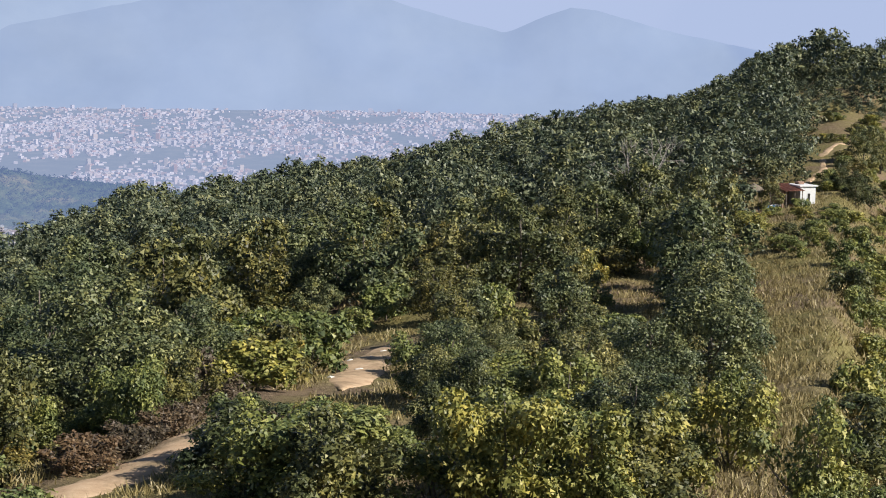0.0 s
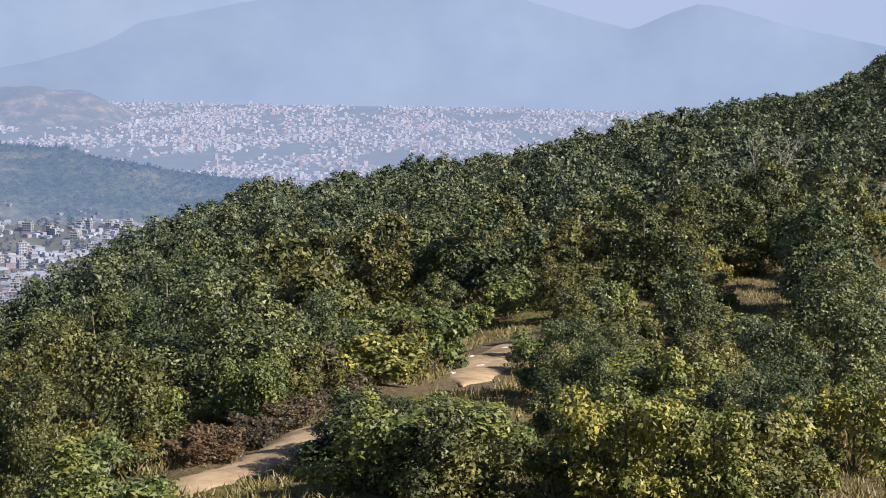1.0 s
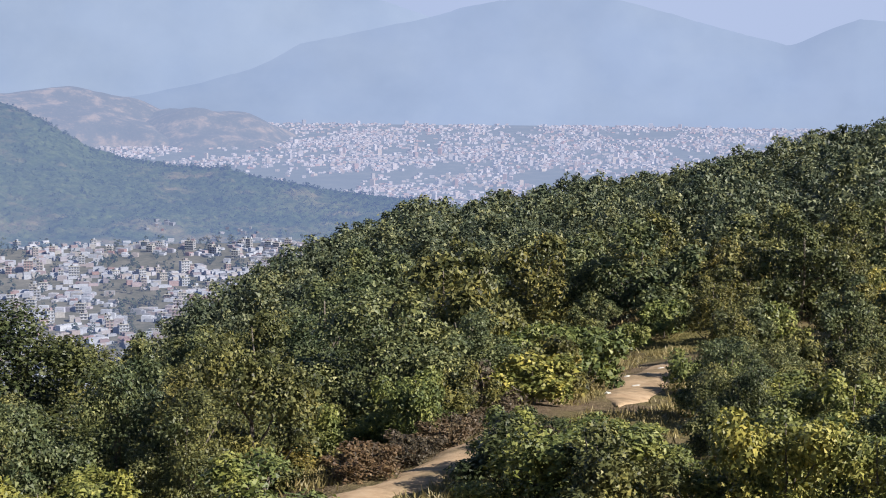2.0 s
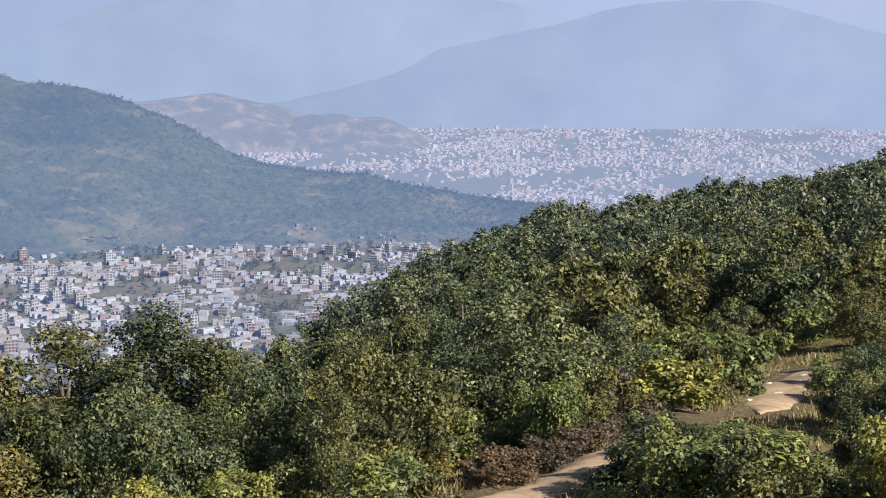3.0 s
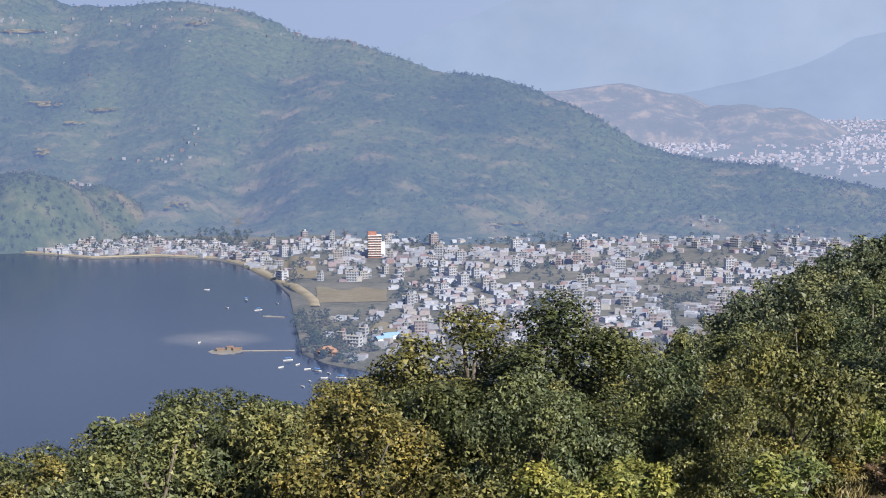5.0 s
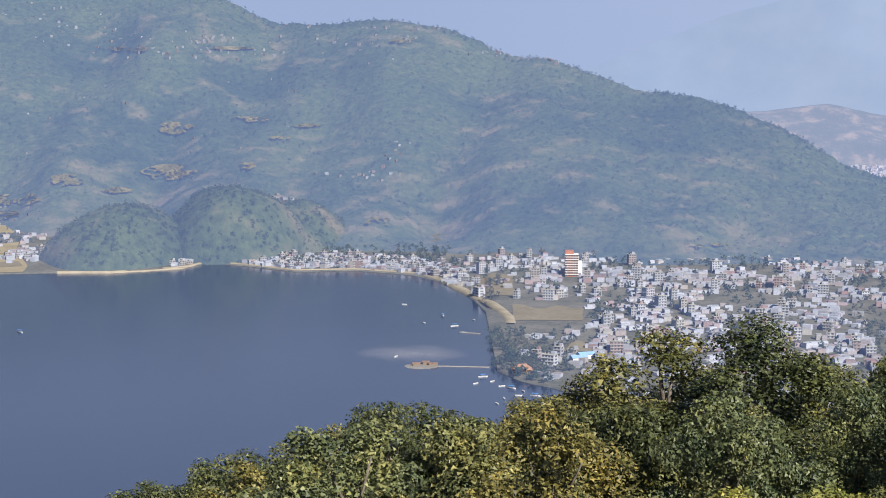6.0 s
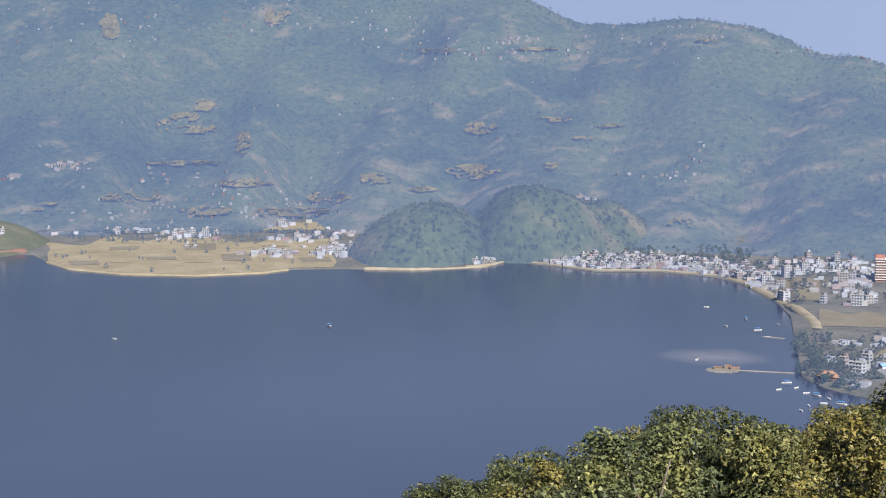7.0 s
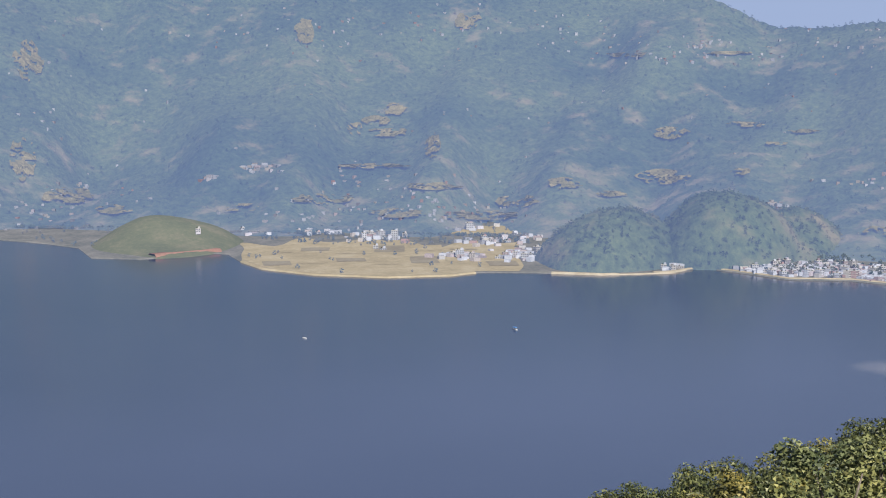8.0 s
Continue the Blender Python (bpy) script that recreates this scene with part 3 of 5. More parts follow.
def cap_height(az, r, want, ground):
    """The tree's height, held under the wood's skyline and out of the view over the clearings."""
    el = table(SILHOUETTE, az) - (0.1 if az > 40 else 0.0)
    if az < 27:
        el += 0.22
        el -= max(0.0, 0.35 * noise.noise(Vector((az * 1.3, r * 0.02, 0))) + abs(RNG.normal()) * 0.3)
    if 25 < az < 37:
        el -= 1.3
    for a0, a1, r0, r1 in CLEAR:
        if a0 - 0.6 < az < a1 + 0.6 and r < r0 + 1:
            el = min(el, el_of(hill_z(az, r0 + 1), r0 + 1) - 0.2)
    return min(want, el_to_z(el, r) - ground)


def cleared(az, r, margin=0.0):
    return any(a0 - margin < az < a1 + margin and r0 < r < r1 for a0, a1, r0, r1 in CLEAR)


OLIVE, DEEP = "broadleaf forest tree with a sunlit olive-green crown", "dark green broadleaf forest tree with a dense crown"
KINDS = ((LEAF, OLIVE), (LEAF_DARK, DEEP), (LEAF_DARK, DEEP), (LEAF, OLIVE))
TALL = [make_tree("tree", 12, 7.8, 1.0, 26000, 0.12, LEAF, 100 + i, "tall broadleaf tree with an uneven olive-green crown", 52, 16) for i in range(3)]
BIG = [make_tree("tree", 10, 7.6, 0.6, 19000, 0.12, KINDS[i][0], 150 + i, KINDS[i][1], 44, 12) for i in (0, 1, 3)]
ROUND = [make_tree("tree", 6.5, 6.2, 0.3, 12000, 0.115, KINDS[i][0], 200 + i, KINDS[i][1], 36) for i in range(4)]
ROUND_FAR = [make_tree("tree", 6.5, 6.4, 0.2, 5200, 0.18, KINDS[i][0], 250 + i, KINDS[i][1], 34, 5) for i in range(4)]
BUSH_KINDS = ((LEAF_YELLOW, "yellow-green leafy bush on the dry slope"), (LEAF, "green leafy bush on the dry slope"), (LEAF_YELLOW, "yellow-green leafy bush beside the path"))
BUSH = [make_tree("bush", 2.6, 3.8, 0.0, 4200, 0.105, BUSH_KINDS[i][0], 300 + i, BUSH_KINDS[i][1], 26, 7) for i in range(3)]
BUSH_FAR = [make_tree("bush", 2.6, 3.8, 0.0, 1900, 0.17, BUSH_KINDS[i][0], 330 + i, BUSH_KINDS[i][1], 24, 5) for i in range(3)]
DRYBUSH = [make_tree("bush", 1.8, 3.0, 0.0, 1100, 0.13, LEAF_DRY, 400, "dry reddish-brown shrub beside the earth path", 22, 8)]
used_first = set()


def plant(proto, az, r, height, spread=None, group="", sink=0.0):
    h0 = max(v[2] for c in proto.children for v in c.bound_box)
    s = height / h0
    w = spread if spread else s
    p = polar(az, r, hill_z(az, r) - sink)
    m = Matrix.LocRotScale(p, Euler((0, 0, RNG.uniform(0, 6.28))), None)
    if proto.name not in used_first:
        used_first.add(proto.name)
        ob = proto
        ob.matrix_basis = m
    else:
        ob = copy_thing(proto, m)
        ob.matrix_basis = m
    ob.scale = (w, w, s)
    if group:
        tagged(ob, group=group)
    return ob


def scatter():
    spots, cell = [], {}

    def free(p, d):
        cx, cy = int(p.x // 8), int(p.y // 8)
        for i in (-1, 0, 1):
            for j in (-1, 0, 1):
                for q, e in cell.get((cx + i, cy + j), ()):
                    if (q - p).length < (d + e) / 2:
                        return False
        cell.setdefault((cx, cy), []).append((p, d))
        return True

    # the marked trees first
    for proto, az, r, top in ((TALL[0], 33.3, 60, -10.4), (TALL[1], 29.1, 57, -9.85), (TALL[2], 26.9, 62, -11.6), (ROUND[1], -11.3, 76, -8.3), (ROUND[2], -12.6, 74, -9.6), (ROUND[0], 21.6, 66, -12.5), (BIG[2], 44.5, 55, -13.5), (BIG[0], 42.2, 57, -13.65), (BIG[2], 46.4, 56, -14.5), (BIG[0], 48.3, 56, -15.1), (BIG[2], 50.9, 55, -15.4), (BIG[0], 52.5, 56, -16.4), (BIG[0], 54.8, 54, -16.55), (BIG[0], 38.2, 58, -13.4), (BIG[2], 36.5, 60, -12.5)):
        g = hill_z(az, r)
        tall = el_to_z(top, r) - g
        plant(proto, az, r, tall, tall / 12 * 1.3 if proto in TALL else None, "trees of the hillside forest")
        free(polar(az, r), 4.5)
    for az in np.arange(35.2, 57.5, 1.35):
        r = RNG.uniform(53, 60)
        g = hill_z(az, r)
        if free(polar(az, r), 2.6):
            top = table(SILHOUETTE, az) - 0.1 - abs(RNG.normal()) * 0.25
            plant(BIG[RNG.integers(0, 3)], az, r, max(3.0, el_to_z(top, r) - g), RNG.uniform(0.7, 0.9), "trees of the hillside forest")
    for az in np.arange(20.5, 35.0, 1.6):
        r = RNG.uniform(52, 60)
        g = hill_z(az, r)
        if free(polar(az, r), 2.6):
            top = min(-13.4, table(SILHOUETTE, az) - 1.2) - abs(RNG.normal()) * 1.0
            plant(BIG[RNG.integers(0, 3)], az, r, max(2.5, el_to_z(top, r) - g), RNG.uniform(0.6, 0.85), "trees of the hillside forest")
    for az, r in zip(np.linspace(9.6, 15.6, 17), np.interp(np.linspace(9.6, 15.6, 17), [9.4, 10.8, 12.9, 15.9], [59.5, 53.5, 49.5, 46.5])):
        plant(DRYBUSH[0], az, r + RNG.uniform(0, 2.2), RNG.uniform(0.7, 1.3), RNG.uniform(0.6, 0.85), "dry shrubs along the path")
    for _ in range(30):
        az, r = RNG.uniform(-16.6, -9.0), RNG.uniform(104, 157)
        plant(BUSH_FAR[RNG.integers(0, 3)], az, r, RNG.uniform(0.6, 1.5), RNG.uniform(0.4, 0.75), "bushes below the hut")
    for _ in range(44):
        az, r = RNG.uniform(-21, -16.2), RNG.uniform(62, 150)
        if az > -16.2 - max(0.0, (95 - r) / 26):
            continue
        plant(BUSH_FAR[RNG.integers(0, 3)], az, r, RNG.uniform(1.0, 2.8), RNG.uniform(0.6, 1.1), "bushes in the gully beside the open slope")
    for _ in range(48):
        az, r = RNG.uniform(-19, -15.2), RNG.uniform(168, 262)
        plant(BUSH_FAR[RNG.integers(0, 3)], az, r, RNG.uniform(0.8, 2.4), RNG.uniform(0.5, 1.0), "bushes up the ridge behind the hut")
    for az, r, h in ((-16.7, 174, 4.0), (-16.9, 205, 6.0), (-17.6, 212, 5.5), (-18.2, 176, 4.0), (-13.35, 160, 3.6), (-16.1, 178, 3.6), (-11.9, 162, 4.2)):
        plant(ROUND_FAR[RNG.integers(0, 4)], az, r, h, h / 8.5, "trees of the hillside forest")
    n_tree = 0
    for _ in range(12000):
        if n_tree > 270:
            break
        az, r = RNG.uniform(-21, 60), RNG.uniform(44, 135)
        p = polar(az, r)
        if cleared(az, r, 0.5) or path_distance(p) < 3.0 or (r < 60 and 0 < az < 17) or (2.5 < az < 9.5 and 60 < r < 98):
            continue
        g = hill_z(az, r)
        low = -10 < az < 1 and 45 < r < 98
        h = cap_height(az, r, RNG.uniform(2.9, 4.2) if low else RNG.uniform(3.8, 8.4) + (2.0 if az > 24 else 0.0), g)
        if h < 2.8 or not free(p, RNG.uniform(3.9, 5.8)):
            continue
        proto = TALL[RNG.integers(0, 3)] if RNG.random() < 0.12 and h > 7.5 and r < 70 else BIG[RNG.integers(0, 3)] if h > 7.2 and r < 72 else (ROUND if r < 68 else ROUND_FAR)[RNG.integers(0, 4)]
        plant(proto, az, r, h, RNG.uniform(0.8, 1.1) * (h / 12 * 1.1 if proto in TALL else h / 10 if proto in BIG else max(0.55, min(1.15, h / 6.5))), "trees of the hillside forest")
        n_tree += 1
    n_bush = 0
    for _ in range(14000):
        if n_bush > 190:
            break
        az, r = RNG.uniform(-19, 32), (RNG.uniform(37, 75) if RNG.random() < 0.7 else RNG.uniform(60, 150))
        p = polar(az, r)
        if path_distance(p) < 1.9 or (0.8 < az < 4.8 and 58 < r < 94) or (cleared(az, r) and RNG.random() < (0.6 if 4.2 < az < 7.0 and r > 68 else 0.975 if az < -9 else 0.985 if az > 9 else 0.9)):
            continue
        g = hill_z(az, r)
        h = cap_height(az, r, RNG.uniform(1.3, 3.4), g)
        if h < 0.6 or not free(p, 1.7):
            continue
        dry = (8 < az < 16 and 50 < r < 64 and RNG.random() < 0.2) or RNG.random() < 0.01
        proto = DRYBUSH[0] if dry else (BUSH if r < 64 else BUSH_FAR)[RNG.integers(0, 3)]
        plant(proto, az, r, h, RNG.uniform(0.75, 1.1) * min(1.1, 0.5 + h / 4), "bushes of the slope")
        n_bush += 1
    # the far woods
    protos = []
    for i in range(6):
        rng = np.random.default_rng(500 + i)
        cs, rs = crown_shape(6.0, 6.4, 0.3, rng, 32)
        protos.append((foliage(cs, rs, 1800, 0.23, rng), foliage(cs, rs, 800, 0.34, rng)))
    out = []
    for _ in range(30000):
        if len(out) > 2300:
            break
        az, r = RNG.uniform(-24, 32), math.sqrt(RNG.uniform(128 ** 2, 430 ** 2))
        if cleared(az, r, 0.4):
            continue
        p = polar(az, r)
        g = hill_z(az, r)
        shrub = az < -13.8 and r > 185 and RNG.random() < 0.7
        h = cap_height(az, r, RNG.uniform(1.0, 2.4) if shrub else RNG.uniform(4.0, 9.0) + (4.0 if az < -12 and r > 280 else 0.0), g)
        if h < 0.9 or (h < 2.5 and not shrub) or not free(p, 2.4 if shrub else RNG.uniform(4.6, 7.4)):
            continue
        s, w, t = h / 6.0, RNG.uniform(0.9, 1.25) * max(0.3, min(1.25, h / 6.2)), RNG.uniform(0, 6.28)
        m = np.array([[math.cos(t) * w, -math.sin(t) * w, 0], [math.sin(t) * w, math.cos(t) * w, 0], [0, 0, s]])
        out.append(protos[RNG.integers(0, 6)][0 if r < 205 else 1] @ m.T + np.array([p.x, p.y, g]))
    ob = new("far_woods", quads_mesh("far_woods", np.concatenate(out), LEAF_FAR))
    tagged(ob, "dense dark green broadleaf forest covering the far slope", "forest", kind="stuff")


scatter()
for proto in TALL + BIG + ROUND + ROUND_FAR + BUSH + BUSH_FAR + DRYBUSH:
    if proto.name not in used_first:
        for o in list(proto.children_recursive) + [proto]:
            bpy.data.objects.remove(o)


def build_path(line):
    """The trodden path, draped over the hillside."""
    pts = []
    dense = []
    for a, b in zip(line, line[1:]):
        for i in range(12):
            f = i / 12
            dense.append((a[0] + (b[0] - a[0]) * f, a[1] + (b[1] - a[1]) * f))
    nv = 9
    cs = [polar(a, r) for a, r in dense]
    for i, c in enumerate(cs):
        d = (cs[min(i + 2, len(cs) - 1)] - cs[max(i - 2, 0)]).normalized()
        n = Vector((-d.y, d.x, 0))
        a0 = dense[i][0]
        wid = (0.55 if a0 < -12 else 1.6 if 1 < a0 < 4.5 else 0.6 if 4.5 < a0 < 9.8 else 1.15) + 0.3 * noise.noise(Vector((i * 0.15, 0, 0)))
        wid *= min(1.0, (i + 0.5) / 9, (len(cs) - i) / 9)
        for j in range(nv):
            o = (2 * j / (nv - 1) - 1)
            q = c + n * wid * o * (1 + 0.35 * noise.noise(Vector((i * 0.45, o * 2, 5))))
            r, az = q.length, bearing(q)
            q.z = hill_z(az, r) + 0.09 - 0.16 * abs(o) ** 3
            pts.append(q)
    me = grid_mesh("path", pts, len(cs), nv, PATH_MAT)
    tagged(new("path", me), "narrow trodden path of pale bare earth", "path", kind="structure")


build_path([q for q in PATH if q[0] > 9])
build_path([q for q in PATH if -1 < q[0] < 5])
build_path([(-13.4, 168), (-14.6, 182), (-15.4, 196), (-15.3, 210), (-15.9, 226), (-16.6, 240), (-17.6, 252)])


def build_grass():
    """Tufts of dry grass on the open slopes."""
    blades = []
    while len(blades) < 150000:
        az, r = RNG.uniform(-19, 18), RNG.uniform(38, 190)
        open_slope = az < -8.5 or cleared(az, r)
        if not open_slope and RNG.random() < 0.75:
            continue
        p = polar(az, r)
        if az > -3 and path_distance(p) < 1.6:
            continue
        n = 14
        base = np.array([p.x, p.y, hill_z(az, r) - 0.06]) + RNG.normal(size=(n, 3)) * np.array([0.35, 0.35, 0.0])
        a = RNG.uniform(0, 3.14, n)
        side = np.stack([np.cos(a), np.sin(a), 0 * a], 1) * RNG.uniform(0.02, 0.05, n)[:, None]
        tip = base + np.stack([RNG.normal(size=n) * 0.14, RNG.normal(size=n) * 0.14, RNG.uniform(0.12, 0.38, n) * RNG.uniform(0.6, 1.4)], 1)
        blades.extend(np.stack([base - side, base + side, tip], 1))
    ob = new("dry_grass", quads_mesh("dry_grass", np.array(blades), GRASS))
    tagged(ob, "tall dry yellowish grass on the open slope", "grass", kind="stuff")


build_grass()


def build_dead_tree(az, r, h):
    root = new("dead_tree")
    root.location = polar(az, r, hill_z(az, r))
    bm = bmesh.new()
    rng = np.random.default_rng(5)

    def grow(p, d, ln, rad, depth):
        q = p + d * ln
        mid = p.lerp(q, 0.5) + Vector(rng.normal(size=3)) * ln * 0.06
        tube(bm, [p, mid, q], [rad, rad * 0.8, rad * 0.6], 5)
        if depth:
            for _ in range(3 if depth > 1 else 4):
                e = (d + Vector(rng.normal(size=3)) * 0.45 + Vector((0, 0, 0.12))).normalized()
                grow(q, e, ln * rng.uniform(0.6, 0.8), rad * 0.58, depth - 1)

    grow(Vector((0, 0, -1)), Vector((0.1, 0, 1)).normalized(), h * 0.36, 0.24, 4)
    part("trunk", bm, DEADWOOD, root)
    tagged(root, "leafless grey dead tree with fine branches", "tree")


build_dead_tree(-8.2, 150, 11)

# ---- the town and the distant city ----
def boxes_mesh(name, rows, material):
    """Many plain far houses as one mesh: rows of x, y, z, width, depth, height, turn."""
    a = np.array(rows)
    n = len(a)
    c = np.array([[-1, -1, 0], [1, -1, 0], [1, 1, 0], [-1, 1, 0], [-1, -1, 1], [1, -1, 1], [1, 1, 1], [-1, 1, 1]], float) * np.array([0.5, 0.5, 1])
    v = c[None] * a[:, None, 3:6]
    co, si = np.cos(a[:, 6])[:, None], np.sin(a[:, 6])[:, None]
    x, y = v[..., 0] * co - v[..., 1] * si, v[..., 0] * si + v[..., 1] * co
    v = np.stack([x, y, v[..., 2]], -1) + a[:, None, :3]
    f = np.array([[4, 5, 6, 7], [0, 1, 5, 4], [1, 2, 6, 5], [2, 3, 7, 6], [3, 0, 4, 7]])
    faces = (f[None] + (np.arange(n) * 8)[:, None, None]).reshape(-1, 4)
    me = bpy.data.meshes.new(name)
    me.from_pydata(v.reshape(-1, 3).tolist(), [], faces.tolist())
    me.materials.append(material)
    return me


def build_city():
    rows = []
    while len(rows) < 15000:
        az, r = RNG.uniform(-6, 34), 2300 + 2600 * RNG.random() ** 0.8
        p = polar(az, r)
        if noise.noise(Vector((p.x * 0.006, p.y * 0.0025, 0))) + 0.5 * noise.noise(Vector((p.x * 0.02, p.y * 0.008, 3))) < -0.03 + 0.2 * RNG.normal():
            continue
        rows.append((p.x, p.y, land_z(az, r) - 1, RNG.uniform(5, 10) * (0.7 + r / 9000), RNG.uniform(5, 9), RNG.uniform(3, 6) + 9 * (RNG.random() < 0.015), RNG.uniform(0, 1.57)))
    p = polar(12.75, 4700)
    rows.append((p.x, p.y, land_z(12.75, 4700), 30, 20, 45, 0.2))
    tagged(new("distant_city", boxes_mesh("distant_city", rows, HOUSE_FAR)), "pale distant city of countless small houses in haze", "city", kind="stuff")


build_city()


def box(bm, x, y, z, w, d, h, bevel=0.0):
    """A box on its base centre, with its edges broken where bevel is given."""
    r = bmesh.ops.create_cube(bm, size=1.0, matrix=Matrix.Translation((x, y, z + h / 2)) @ Matrix.Diagonal((w, d, h, 1)))
    if bevel:
        es = list({e for v in r["verts"] for e in v.link_edges})
        bmesh.ops.bevel(bm, geom=es, offset=bevel, segments=1, affect="EDGES")


def make_house(w, d, floors, seed, label):
    """A flat-roofed concrete town house: walls, floor slabs, window bands, parapet, stair head and water tank."""
    rng = random.Random(seed)
    root = new("house")
    h = 3.0
    bm = bmesh.new()
    box(bm, 0, 0, -3, w, d, 3 + h * floors, 0.05)
    wall = part("wall", bm, HOUSE, root)
    for f in range(floors):
        bm = bmesh.new()
        box(bm, 0, -0.25, h * (f + 1) - 0.2, w + (1.0 if f % 2 == seed % 2 else 0.3), d + 0.9, 0.3)
        part("floor_slab", bm, SLAB, root)
        for side in (-1, 1):
            n = max(2, int(w / 2.6))
            for i in range(n):
                bm = bmesh.new()
                box(bm, -w / 2 + w * (i + 0.5) / n, side * (d / 2 + 0.02), h * f + 0.8, w / n * 0.55, 0.12, 1.5)
                if side < 0:
                    part("window", bm, WINDOW, wall)
                else:
                    bm.free()
        bm = bmesh.new()
        box(bm, w / 2 + 0.02, 0, h * f + 0.9, 0.12, d * 0.45, 1.4)
        part("window", bm, WINDOW, wall)
    bm = bmesh.new()
    box(bm, w * 0.25, d * 0.2, h * floors + 0.1, w * 0.35, d * 0.4, 2.4)
    part("stair_head", bm, HOUSE, root)
    bm = bmesh.new()
    tube(bm, [Vector((-w * 0.25, 0, h * floors + 0.1)), Vector((-w * 0.25, 0, h * floors + 1.6))], [0.7, 0.7], 10)
    part("water_tank", bm, TANK, root)
    return tagged(root, label, "house", "houses of the lakeside town")


HOUSES = [make_house(w, d, f, i, lab) for i, (w, d, f, lab) in enumerate([
    (7.5, 7, 2, "two-storey flat-roofed town house with painted plaster walls"),
    (9, 8, 3, "three-storey flat-roofed concrete town house"),
    (7, 7, 4, "narrow four-storey town house with balcony slabs"),
    (12, 9, 4, "broad four-storey guesthouse with rows of windows"),
    (10, 9, 5, "five-storey pale hotel building with flat roof"),
    (9, 6, 1, "single-storey plastered house with flat roof"),
    (6, 6, 3, "slim three-storey painted house"),
])]
first_house = set()


def set_house(i, az, r, turn, z=None):
    m = Matrix.Translation(polar(az, r, land_z(az, r) if z is None else z)) @ Matrix.Rotation(turn, 4, "Z")
    if i in first_house:
        return copy_thing(HOUSES[i], m)
    first_house.add(i)
    HOUSES[i].matrix_basis = m
    return HOUSES[i]


def town_gap(az, r):
    """Above zero among houses, below in the groves and plots between them."""
    return noise.noise(Vector((az * 0.55, r * 0.007, 7))) + 0.45 * noise.noise(Vector((az * 1.7, r * 0.02, 3)))


def in_town(az, r):
    s = shore_r(az)
    if r < s + 18 or (r > 2140 and az < 42) or (az > 40.1 and r < 1800):
        return 0.0
    if 36.2 < az < 41 and 1560 < r < 1760:
        return 0.0
    if az > 38.4 and r < 1620:
        return 0.05
    if az > 36 and r < 1900:
        return 0.35
    if az > 42:
        return 0.95 if r < s + 70 else 0.5 if r < s + 170 and az < 51 else 0.0
    return 1.0 if town_gap(az, r) > -0.08 else 0.06


def build_town():
    taken, small, n = {}, [], 0
    for _ in range(40000):
        if n >= 290 and len(small) > 3300:
            break
        az, r = RNG.uniform(12, 53.5), RNG.uniform(1240, 2300)
        if az > 42 and RNG.random() < 0.7:
            r = shore_r(az) + RNG.uniform(18, 150)
        if RNG.random() > in_town(az, r) or (az < 20 and r < 1500):
            continue
        p = polar(az, r)
        d = 9.0
        key = (int(p.x // d), int(p.y // d))
        if key in taken:
            continue
        taken[key] = 1
        turn = radians(az) + noise.noise(Vector((p.x * 0.004, p.y * 0.004, 2))) * 1.6 + RNG.normal() * 0.1
        if n < 290 and RNG.random() < 0.22:
            i = int(RNG.choice(7, p=[0.2, 0.24, 0.14, 0.12, 0.07, 0.1, 0.13]))
            set_house(i if az < 42 else (0, 5, 1, 6)[int(RNG.integers(0, 4))], az, r, turn)
            n += 1
        else:
            for _ in range(2):
                q = p + Vector((RNG.normal() * 4, RNG.normal() * 4, 0))
                small.append((q.x, q.y, land_z(az, r) - 1, RNG.uniform(5, 11), RNG.uniform(4, 8), RNG.uniform(2.8, 6.5), turn))
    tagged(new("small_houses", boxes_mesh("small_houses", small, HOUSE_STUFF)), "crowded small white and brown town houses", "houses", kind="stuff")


build_town()


def build_hotel():
    root = new("hotel")
    root.matrix_basis = Matrix.Translation(polar(36.95, 1950, land_z(36.95, 1950))) @ Matrix.Rotation(radians(36), 4, "Z")
    bm = bmesh.new()
    box(bm, 0, 0, -3, 16, 14, 31, 0.1)
    wall = part("wall", bm, REDPAINT, root)
    for f in range(9):
        bm = bmesh.new()
        box(bm, 0, -0.6, 3.1 * f + 2.6, 17.2, 15.6, 0.7)
        part("balcony", bm, WHITEWASH, root, "white balcony band")
        for i in range(5):
            bm = bmesh.new()
            box(bm, -6.4 + 3.2 * i, -7.02, 3.1 * f + 0.6, 2.0, 0.15, 1.7)
            part("window", bm, WINDOW, wall)
    bm = bmesh.new()
    box(bm, -3, 0, 28, 11, 9, 4.5, 0.1)
    part("stair_head", bm, REDPAINT, root)
    bm = bmesh.new()
    box(bm, 10.5, 1, -3, 5, 12, 22, 0.1)
    part("wing", bm, WHITEWASH, root, "white lower wing")
    tagged(root, "tall red and white hotel with balconies on every floor", "hotel")


build_hotel()


